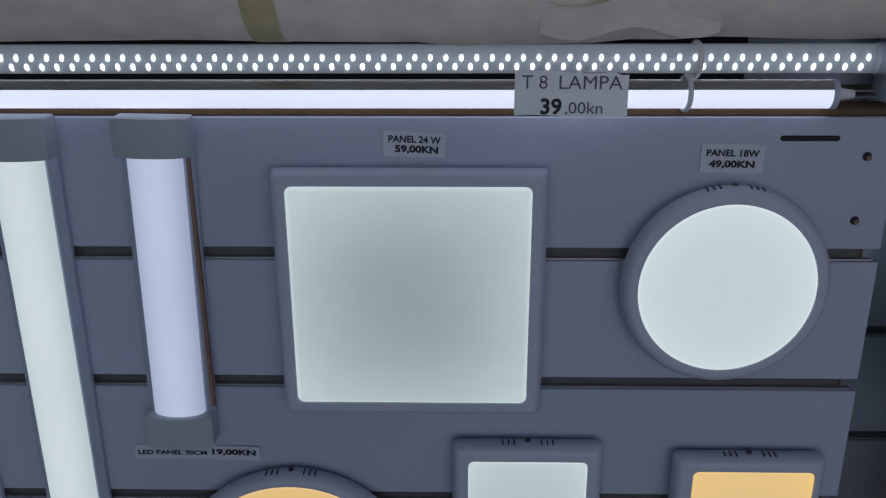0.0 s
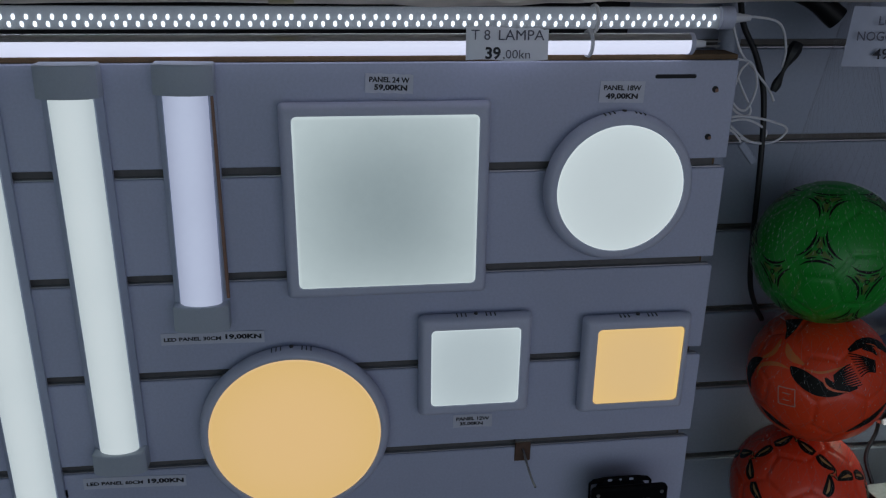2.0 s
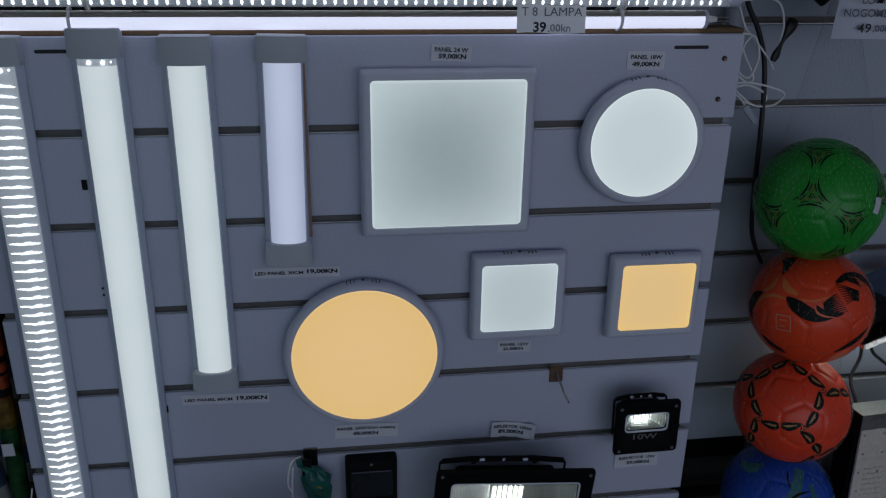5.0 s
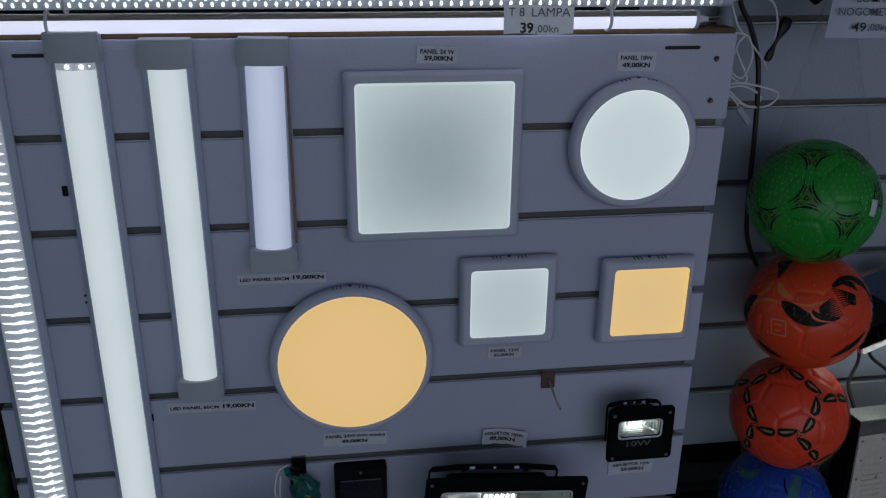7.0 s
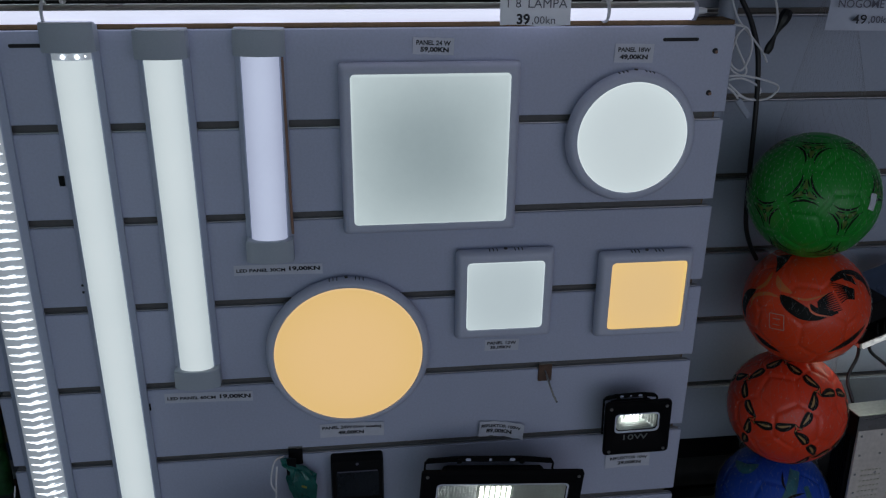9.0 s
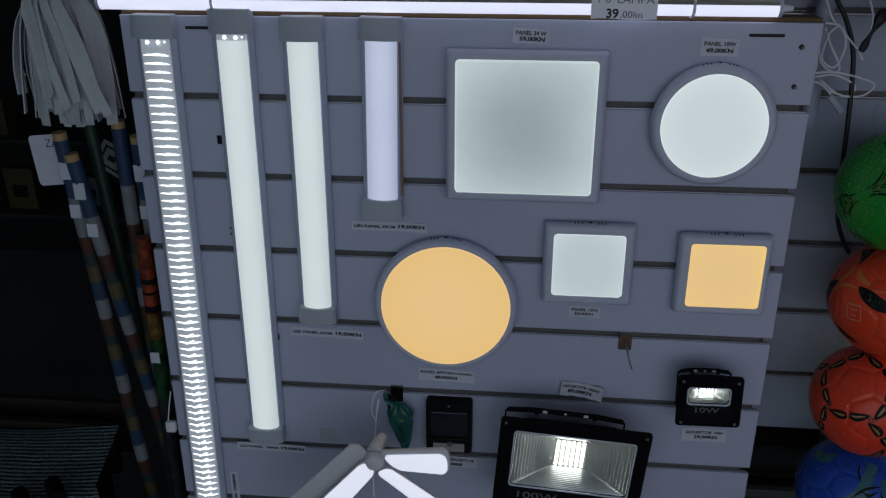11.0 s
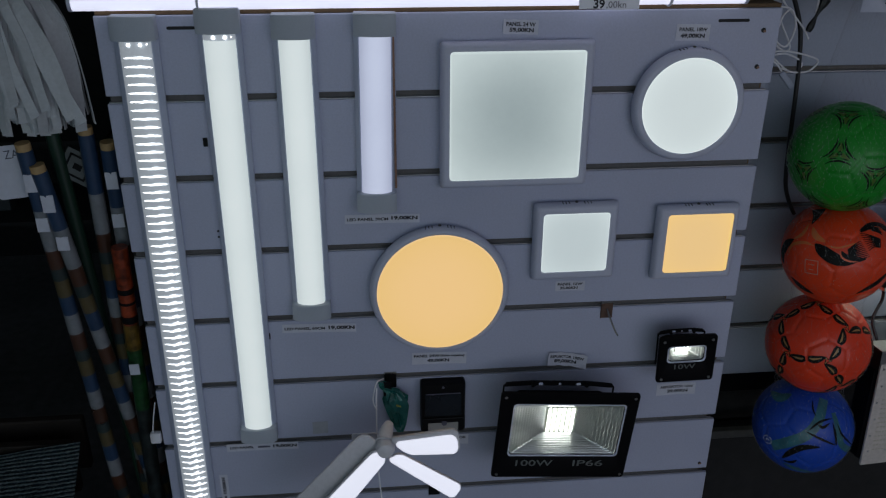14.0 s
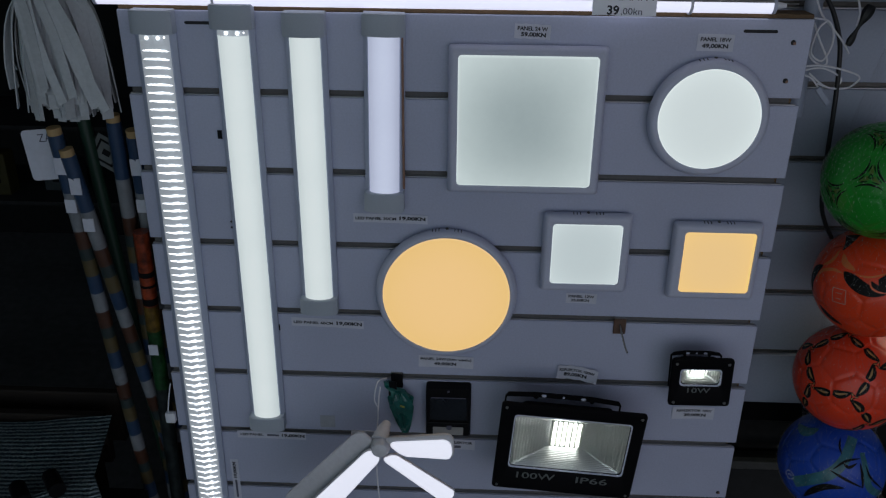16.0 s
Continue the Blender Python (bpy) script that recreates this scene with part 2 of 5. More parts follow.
def text_mesh(body, width, height, weight=0.0):
    """Flat letters in the xz plane round the origin, facing -y."""
    data = bpy.data.curves.new("letters", "FONT")
    data.body, data.offset, data.resolution_u = body, weight, 3
    ob = bpy.data.objects.new("letters", data)
    me = bpy.data.meshes.new_from_object(ob)
    bpy.data.objects.remove(ob)
    co = np.zeros(len(me.vertices) * 3)
    me.vertices.foreach_get("co", co)
    co = co.reshape(-1, 3)
    lo, hi = co.min(0), co.max(0)
    mid, size = (lo + hi) / 2, hi - lo
    out = np.zeros_like(co)
    out[:, 0], out[:, 2] = (co[:, 0] - mid[0]) / size[0] * width, (co[:, 1] - mid[1]) / size[1] * height
    me.vertices.foreach_set("co", out.ravel())
    me.update()
    return me


def lettering(parent, body, x, z, width, height, y=-0.0008, material=None, weight=0.01, name="lettering", shape=None, turn=0):
    me = text_mesh(body, width, height, weight)
    for v in me.vertices:
        px, pz = v.co.x, v.co.z
        if turn:
            c, s = math.cos(radians(turn)), math.sin(radians(turn))
            px, pz = c * px - s * pz, s * px + c * pz
        v.co.x, v.co.z = px + x, pz + z
        v.co.y = y - (shape(v.co.x, v.co.z) if shape else 0)
    return part(name, me, material or INK, parent)


def sheet_mesh(w, h, lift, nx=12, nz=5, edge=None, thick=0.0003):
    """A thin curved sheet round the origin, facing -y."""
    loops = []
    for i in range(nx + 1):
        x = w * (i / nx - 0.5)
        front, back = [], []
        for j in range(nz + 1):
            z = h * (j / nz - 0.5)
            y = -lift(x, z)
            dz = edge(i, j) if edge else 0
            front.append((x, y, z + dz))
            back.append((x, y + thick, z + dz))
        loops.append(front + back[::-1])
    return loft(loops)


def price_label(at, w, h, lines, label, turn=0.0, curl=0.004, material=None, roll=0.0, tear=0.0):
    """A slip of paper on the board: lines are (text, x, z, width, height, weight); a text of None is an unreadable bar."""
    tag = thing("price_label", Matrix.Translation(at) @ pose(0, 0, 0, 0, turn, 0), label, "price label", "price labels on the lamp board")

    def lift(x, z):
        u, v = x / w + 0.5, z / h + 0.5
        return 0.0008 + curl * (u ** 3 * 0.8 + (1 - u) ** 4 * 0.5) + roll * max(0, 0.5 - v) ** 2 * 4

    bm = sheet_mesh(w, h, lift, 10, 4, lambda i, j: tear * math.sin(i * 2.1 + 1.3) if j in (0, 4) else 0)
    part("paper", bm, material or PAPER, tag)
    for body, x, z, tw, th, weight in lines:
        if body is None:
            part("print_bar", box(x - tw / 2, x + tw / 2, -0.0012 - lift(x, z), -0.0009 - lift(x, z), z - th / 2, z + th / 2), GREY_INK, tag)
        else:
            lettering(tag, body, x, z, tw, th, -0.0006, weight=weight + 0.022, shape=lift)
    return tag


# ---- the large structure ----
def shell(name, x0, x1, y0, y1, z0, z1, material, label, category="wall"):
    ob = new(name, to_mesh(box(x0, x1, y0, y1, z0, z1), name))
    ob.data.materials.append(material)
    return tagged(ob, label, category, kind="structure")


FLOOR = surface("worn_grey_floor", (0.16, 0.16, 0.16), 0.7, vary=0.4, fine=30, coarse=2, bump=0.1)
# for unseen walls and ceiling, added pale to bounce daylight as fill
BOUNCE_WALL = surface("bounce_wall", (0.50, 0.50, 0.50), 0.8, vary=0.2, fine=40, coarse=1.5)
shell("floor", -3.0, 3.0, -2.8, 3.2, -0.1, 0.0, FLOOR, "worn grey shop floor", "floor")
shell("ceiling", -3.0, 3.0, -2.8, 3.2, 2.7, 2.8, BOUNCE_WALL, "unseen grey ceiling added to bounce light", "ceiling")
# rear and deep side walls: the shop's darkness is in their colour
shell("wall_north", -3.0, 3.0, 3.2, 3.3, -0.1, 2.8, SHADE_BLACK, "rear wall of the shop, coloured near-black as shade")
shell("wall_west_front", -3.1, -3.0, -2.8, 0.8, -0.1, 2.8, BOUNCE_WALL, "unseen pale grey side wall added to bounce light")
shell("wall_west", -3.1, -3.0, 0.8, 3.3, -0.1, 2.8, SHADE_BLACK, "deep side wall of the shop, coloured near-black as shade")
shell("wall_east", 3.0, 3.1, -2.8, 3.3, -0.1, 2.8, BOUNCE_WALL, "unseen grey side wall added to bounce light")
shell("wall_south_left", -3.0, -2.4, -2.9, -2.8, -0.1, 2.8, BOUNCE_WALL, "unseen grey wall added beside the shop front opening")
shell("wall_south_right", 2.85, 3.0, -2.9, -2.8, -0.1, 2.8, BOUNCE_WALL, "unseen grey wall added beside the shop front opening")
shell("wall_south_top", -2.4, 2.85, -2.9, -2.8, 2.55, 2.8, BOUNCE_WALL, "unseen grey lintel added over the shop front opening")
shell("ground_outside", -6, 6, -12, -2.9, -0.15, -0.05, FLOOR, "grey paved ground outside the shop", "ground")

PITCH, GAP = 0.1488, 0.014

# the slatwall behind the balls
wall = tagged(new("wall_slat"), "grey-blue slatwall with horizontal grooves behind the balls", "slatwall", kind="structure")
part("backing", box(0.30, 2.6, 1.036, 1.05, 0.60, 2.5), WALL_GROOVE, wall)
for k in range(-7, 5):
    top = 1.323 - PITCH * k
    low = max(top - PITCH + GAP, 0.602)
    if top < 2.5:
        part("slat", box(0.302, 2.598, 1.02, 1.036, low, top, 0.0015), WALL_LAMINATE, wall)
        part("groove_lip", box(0.302, 2.598, 1.024, 1.0355, top + 0.0005, top + 0.0025), LIP, wall)
# recess and partition end: shade given as a near-black colour
shell("wall_plinth", 0.30, 2.6, 1.12, 1.2, 0.0, 0.60, SHADE_BLACK, "recess wall under the slatwall, coloured near-black as shade")
shell("wall_side_return", 0.24, 0.30, 1.0, 3.2, 0.0, 2.5, SHADE_BLACK, "end of the partition behind the lamp board, coloured near-black as shade")

# ---- the lamp board ----
board = thing("display_board", (0, BOARD_Y, 0), "lilac-white slatted display board carrying lit lamps", "display board")
X0, X1, TOP = -0.777, 0.4215, 1.476
part("backing", box(X0 + 0.004, X1 - 0.017, 0.0095, 0.017, 0.12, TOP - 0.002), GROOVE, board, "grey grooved core")
rng = random.Random(4)
slat_top = TOP
for k in range(9):
    low = 1.340 - PITCH * k
    part("slat", box(X0 + rng.uniform(-0.001, 0.001), X1 + rng.uniform(-0.001, 0.0015), 0, 0.0095, low, slat_top, 0.0012), LAMINATE, board)
    slat_top = low - GAP
    part("groove_lip", box(X0 + 0.002, X1 - 0.006, 0.003, 0.0094, slat_top + 0.0004, slat_top + 0.0022), LIP, board)
part("batten", box(X0 + 0.002, X1 - 0.002, 0.0035, 0.05, TOP + 0.0005, TOP + 0.0075, 0.001), CHIPBOARD, board, "raw brown chipboard edge")
part("frame_rail", box(X0 + 0.002, X1 - 0.01, 0.018, 0.05, 0.12, TOP), CHIPBOARD, board)
# slots and holes through the face
for x, w in ((-0.634, 0.052), (0.333, 0.058)):
    bm = loft([rounded(w, 0.0055, 0.0026, -0.0006), rounded(w, 0.0055, 0.0026, 0.0005)])
    part("slot", bm, DARK_SLOT, board, "black hanging slot", at=(x, 0, 1.455))
for x, z, r in ((0.391, 1.437, 0.0045), (0.389, 1.371, 0.0045), (0.402, 0.462, 0.004), (-0.614, 1.08, 0.0022), (-0.614, 1.068, 0.0022)):
    part("screw_hole", loft([ring(r, -0.0006, 14), ring(r, 0.0005, 14)]), DARK_SLOT, board, at=(x, 0, z))
    if r > 0.003:
        part("screw_rim", loft([ring(r * 0.6, -0.0009, 10), ring(r * 0.6, -0.0004, 10)]), BROWN_TONE, board, at=(x + r * 0.5, 0, z - r * 0.35))
part("sticker_scrap", box(-0.466, -0.434, -0.0006, 0.0, 0.604, 0.634), SCRAP, board, "faded beige sticker scrap")
part("metal_clip", box(-0.622, -0.614, -0.002, 0.0, 1.246, 1.262), BLACK_PLASTIC, board)
part("metal_clip", box(-0.541, -0.536, -0.002, 0.0, 0.842, 0.855), BLACK_PLASTIC, board)

# added backing whose near-black colour stands for the darkness behind the board
dark = shell("wall_board_rear", -0.62, 0.30, 0.99, 1.02, 0.0, 1.66, SHADE_BLACK, "partition behind the lamp board, coloured near-black as shade")

# stained canvas roll above the tubes
roll = thing("canvas_roll", (0, 0.87, 1.6345), "stained beige canvas awning roll above the lamp tubes", "canvas roll")
loops = []
for i in range(49):
    x = -1.0 + 1.9 * i / 48
    sag = -0.003 + 0.0025 * noise.noise((x * 5, 0, 0)) - (0.004 if -0.02 < x < 0.12 else 0.0) + (0.003 if 0.20 < x else 0)
    loop = []
    for k in range(28):
        a = 2 * math.pi * k / 28
        r = 0.082 * (1 + 0.03 * noise.noise((x * 7, 2 * math.cos(a), 2 * math.sin(a))))
        loop.append((x, r * math.cos(a), r * math.sin(a) + (sag if math.sin(a) < -0.3 else 0)))
    loops.append(loop)
part("canvas", loft(loops), CANVAS, roll, smooth=True)

STAIN = surface("yellowed_tape", (0.55, 0.47, 0.26), 0.6, vary=0.25, fine=60, coarse=20, bump=0.1)
for x, w in ((-0.185, 0.030), (-0.62, 0.024)):
    bm = loft([[(x + dx, 0.0832 * math.cos(t), 0.0832 * math.sin(t) - 0.003) for t in [radians(205 + 9 * i) for i in range(9)]] for dx in (-w / 2, -w / 6, w / 6, w / 2)], False, False, closed=False)
    part("tape", bm, STAIN, roll, "yellowed tape patch", True)
flap = loft([[(0.06 + 0.16 * i / 10, -0.058 - 0.012 * math.sin(i * 0.5) + dy, -0.064 - 0.006 * math.sin(i * 0.31 * 3) + dz) for dy, dz in ((-0.012, 0.018), (-0.004, 0.004), (0.004, -0.010), (0.0055, -0.0095), (-0.0025, 0.005), (-0.0105, 0.019))] for i in range(11)])
part("loose_flap", flap, CANVAS, roll, "loose torn canvas flap", True)


# ---- tubes over the board ----
def tie(parent, x, y, z, r, drop=0.0, name="cable_tie"):
    pts = [(x + 0.004 * math.sin(a * 0.5), y + r * math.cos(a), z + r * math.sin(a)) for a in [2 * math.pi * i / 20 for i in range(21)]]
    tag = part(name, rod(pts, 0.0026, 6), CABLE_WHITE, parent, "white cable tie", True)
    return tag


tube = thing("led_tube_lamp", (-0.187, 0.90, 1.529), "clear LED tube with rows of bright diodes", "tube lamp", "tube lamps over the board")
R1, HALF = 0.0146, 0.582


def along(r, x0, x1, n=24, a0=0, a1=360):
    steps = n if a1 - a0 == 360 else n + 1
    return [[(x, r * math.cos(radians(a0 + (a1 - a0) * k / n)), r * math.sin(radians(a0 + (a1 - a0) * k / n))) for k in range(steps)] for x in (x0, x1)]


cover = part("cover", loft(along(R1, -HALF, HALF), False, False), TUBE_GLASS, tube, "clear plastic tube", True)
cover.visible_shadow = False
part("led_board", box(-HALF, HALF, 0.002, 0.004, -0.0095, 0.0095), LED_BOARD, tube, "lit white circuit board")
part("heat_sink", loft(along(R1 - 0.001, -HALF, HALF, 14, -40, 72), True, True), STEEL, tube, "aluminium back")
led_mesh = to_mesh(loft([ring(0.0023, 0.0, 10), ring(0.0020, -0.0016, 10)]), "led")
led_mesh.materials.append(LED_DOT)
COUNT = 76
for i in range(COUNT):
    x = -HALF + 0.008 + (2 * HALF - 0.022) * i / (COUNT - 1)
    part("led", led_mesh, None, tube, at=(x, 0.0015, -0.0052))
    part("led", led_mesh, None, tube, at=(x + 0.0062, 0.0015, 0.0004))
for side in (-1, 1):
    a, b = sorted((side * HALF, side * (HALF + 0.018)))
    part("end_cap", loft(along(R1 + 0.0008, a, b)), WHITE_PLASTIC, tube, "white end cap", True)
part("plug", rod([(HALF + 0.018, 0, 0), (HALF + 0.03, 0, 0), (HALF + 0.045, 0, 0)], 0.006, 10, lambda t: 0.008 - 0.004 * t), CABLE_WHITE, tube, smooth=True)
tie(tube, 0.405, 0, -0.001, R1 + 0.0025)
tie(tube, -0.40, 0, -0.001, R1 + 0.0025)

tube2 = thing("led_tube_lamp", (-0.231, 0.872, 1.4985), "frosted LED tube glowing white with an aluminium back", "tube lamp", "tube lamps over the board")
R2, H2 = 0.0136, 0.574
part("diffuser", loft(along(R2, -H2, H2, 20, 150, 390)), TUBE_WHITE, tube2, "glowing frosted cover", True)
part("heat_sink", loft(along(R2 + 0.0004, -H2, H2, 14, 25, 155)), STEEL, tube2, "dull aluminium back", True)
for side in (-1, 1):
    a, b = sorted((side * H2, side * (H2 + 0.006)))
    part("end_cap", loft(along(R2 + 0.0008, a, b)), WHITE_PLASTIC, tube2, smooth=True)
part("plug", rod([(H2 + 0.006, 0, 0), (H2 + 0.012, 0, 0), (H2 + 0.024, 0, 0)], 0.006, 10, lambda t: 0.0075 - 0.0035 * t), CABLE_WHITE, tube2, smooth=True)
for dz in (-0.003, 0.003):
    part("pin", rod([(H2 + 0.022, 0, dz), (H2 + 0.045, 0, dz)], 0.0011, 6), STEEL, tube2)
tie(tube2, 0.435, 0, 0.001, R2 + 0.0025)
tie(tube2, -0.375, 0, 0.001, R2 + 0.0025)

tag8 = thing("price_sign", Matrix.Translation((0.095, 0.852, 1.5015)) @ pose(0, 0, 0, -6, 0.6, 0), "translucent paper price sign tied to the tubes", "price sign")


def sign_lift(x, z):
    return 0.0022 * math.sin((x / 0.107 + 0.5) * 5.2) + 0.002 * (z / 0.04) ** 2


bm = sheet_mesh(0.107, 0.041, sign_lift, 16, 6, lambda i, j: 0.0012 * math.sin(i * 0.45) - (0.003 if j == 6 and i > 14 else 0))
part("paper", bm, SHEET, tag8, smooth=False)
for body, x, z, w, h, wt, ink in (("T 8", -0.035, 0.011, 0.024, 0.0125, 0.0, GREY_INK), ("LAMPA", 0.018, 0.011, 0.060, 0.0125, 0.0, GREY_INK), ("39", -0.019, -0.0115, 0.020, 0.0155, 0.03, INK), (",00kn", 0.012, -0.0135, 0.036, 0.0125, 0.0, GREY_INK)):
    lettering(tag8, body, x, z, w, h, -0.0008, ink, wt, shape=sign_lift)


# ---- panel lamps ----
def vents(parent, w, depth, z, bend=0.0):
    """Two groups of vent slots and a screw on the upper side of a rim."""
    for i, x in enumerate((-0.0275, -0.0212, -0.0150, 0.0150, 0.0212, 0.0275)):
        x *= w
        dz = -bend * x * x
        part("vent_slot", box(x - 0.0007, x + 0.0007, -depth * 0.72, -depth * 0.40, z + dz - 0.0036, z + dz + 0.0002), DARK_SLOT, parent)
    part("screw", rod([(0, -depth * 0.5, z - 0.001), (0, -depth * 0.5, z + 0.0016)], 0.0030, 10), SCREW, parent, "small screw")


def panel_lamp(x, z, w, h, lit_w, lit_h, depth, diffuser, label, vent=1.0, corner=0.006, lit_corner=0.007, dx=0.0, dz=0.0):
    lamp = thing("panel_lamp", (x, BOARD_Y - 0.0002, z), label, "panel lamp", "panel lamps on the board")
    D = depth

    def inner(pts):
        return [(a + dx, b, c + dz) for a, b, c in pts]

    loops = [rounded(w - 0.012, h - 0.012, corner, 0), rounded(w - 0.004, h - 0.004, corner, -D * 0.25), rounded(w, h, corner, -D * 0.45), rounded(w - 0.002, h - 0.002, corner, -D * 0.66), rounded(w - 0.007, h - 0.007, corner, -D * 0.86), rounded(w - 0.013, h - 0.013, corner, -D + 0.0008), rounded(w - 0.019, h - 0.019, corner, -D),
             inner(rounded(lit_w + 0.001, lit_h + 0.001, lit_corner, -D + 0.0006)), inner(rounded(lit_w, lit_h, lit_corner, -D + 0.0025))]
    part("rim", loft(loops, True, False), WHITE_PLASTIC, lamp, "white plastic rim", True)
    part("diffuser", loft([inner(rounded(lit_w - 0.0002, lit_h - 0.0002, lit_corner, -D + 0.002)), inner(rounded(lit_w - 0.004, lit_h - 0.004, lit_corner, -D + 0.0012))], False, True), diffuser, lamp, "glowing frosted cover", at=(0, 0, 0))
    if vent:
        vents(lamp, vent, D, h / 2)
    return lamp


def round_lamp(x, z, r, lit, depth, diffuser, label, vent=1.0):
    lamp = thing("panel_lamp", (x, BOARD_Y - 0.0002, z), label, "panel lamp", "panel lamps on the board")
    D = depth
    loops = [ring(r - 0.007, 0), ring(r - 0.002, -D * 0.28), ring(r, -D * 0.5), ring(r - 0.001, -D * 0.68), ring(r - 0.0035, -D * 0.86), ring(r - 0.0065, -D + 0.001), ring(r - 0.0095, -D), ring(lit + 0.0006, -D + 0.0008), ring(lit, -D + 0.0025)]
    part("rim", loft(loops, True, False), WHITE_PLASTIC, lamp, "white plastic rim", True)
    part("diffuser", loft([ring(lit - 0.0001, -D + 0.002), ring(lit - 0.002, -D + 0.0012)], False, True), diffuser, lamp, "glowing frosted cover")
    vents(lamp, vent, D, r, 0.5 / r)
    return lamp


panel_lamp(-0.060, 1.2935, 0.276, 0.270, 0.2425, 0.237, 0.031, COOL_SQUARE, "large square panel lamp glowing cool white", 0, dz=0.001)
round_lamp(0.2600, 1.3060, 0.106, 0.0895, 0.030, COOL_ROUND, "round panel lamp glowing cool white")
round_lamp(-0.1975, 0.9440, 0.138, 0.1240, 0.030, WARM, "large round panel lamp glowing warm yellow")
panel_lamp(0.0660, 1.0400, 0.166, 0.162, 0.1305, 0.1235, 0.028, COOL_SMALL, "small square panel lamp glowing cool white")
panel_lamp(0.3090, 1.0290, 0.166, 0.159, 0.1320, 0.1245, 0.028, WARM_SMALL, "small square panel lamp glowing warm yellow", dx=0.004)


# ---- bar lamps ----
def arch(w, d, y0, z, n=14, flat=0.35):
    """The outline of a bowed bar's section at height z: flat on the board, bowed to the front."""
    pts = [(-w / 2, y0, z)]
    for i in range(n + 1):
        u = -1 + 2 * i / n
        pts.append((u * w / 2, y0 - d * (flat + (1 - flat) * math.sqrt(max(0, 1 - u * u * 0.96))), z))
    pts.append((w / 2, y0, z))
    return pts


def bar_lamp(x, top, low, diffuser, label, lean=0.0, cap_w=0.073, bar_w=0.055, cap_top=0.041, cap_low=0.033, dots=False, clear_bar=False):
    lamp = thing("bar_lamp", Matrix.Translation((x, BOARD_Y - 0.0002, (top + low) / 2)) @ pose(0, 0, 0, 0, lean, 0), label, "bar lamp", "bar lamps on the board")
    h = (top - low) / 2
    tray = loft([[(-cap_w / 2, 0, z), (-cap_w / 2, -0.006, z), (-bar_w / 2 - 0.002, -0.0125, z), (bar_w / 2 + 0.002, -0.0125, z), (cap_w / 2, -0.006, z), (cap_w / 2, 0, z)] for z in (-h + 0.004, h - 0.004)])
    part("tray", tray, TRAY, lamp, "painted steel tray")
    lit_top = h - cap_top - (0.0115 if dots else -0.003)
    part("diffuser", loft([arch(bar_w, 0.016, -0.0120, z, 16, 0.05) for z in (-h + cap_low - 0.003, lit_top)]), diffuser, lamp, "clear ribbed cover" if clear_bar else "glowing frosted cover", True)
    for z0, z1 in ((h - cap_top, h), (-h, -h + cap_low)):
        lip = 0.0015
        part("end_cap", loft([arch(cap_w, 0.034, 0, z0, 16, 0.62), arch(cap_w + 0.001, 0.0345, 0, z0 + lip, 16, 0.62), arch(cap_w, 0.034, 0, z1 - lip, 16, 0.62), arch(cap_w - 0.003, 0.0325, 0, z1, 16, 0.62)]), CAP_PLASTIC, lamp, "pale grey plastic end cap", True)
    if dots:
        part("end_window", loft([arch(bar_w, 0.0155, -0.0120, z, 16, 0.05) for z in (lit_top, h - cap_top + 0.003)]), CLEAR_BAR, lamp, "clear end of the cover", True)
        for dx, size in ((-0.008, 1.5), (0.0115, 1.5), (0.0205, 0.8)):
            part("led", led_mesh, None, lamp, at=Matrix.Translation((dx, -0.0283 + 9.0 * max(0, dx - 0.012) ** 1.5, h - cap_top - 0.006)) @ Matrix.Diagonal((size, 1, size, 1)))
    return lamp


bar_lamp(-0.3125, 1.479, 1.118, BAR_BLUE, "short bar lamp glowing bluish white", 0.9, cap_top=0.038, cap_low=0.037)
bar_lamp(-0.4485, 1.479, 0.896, BAR, "medium bar lamp glowing cool white", 0.15, bar_w=0.0535)
bar_lamp(-0.5740, 1.490, 0.610, BAR, "long bar lamp glowing cool white", 0.25, bar_w=0.054, dots=True)
long_bar = bar_lamp(-0.7170, 1.479, 0.285, CLEAR_BAR, "longest bar lamp with a clear ribbed cover over bright diodes", 0.55, bar_w=0.052, cap_top=0.040, dots=True, clear_bar=True)

# diode streaks seen through the ribs of the longest bar's cover: a thread with a bright knot, forked lower down
streak_rng = random.Random(9)


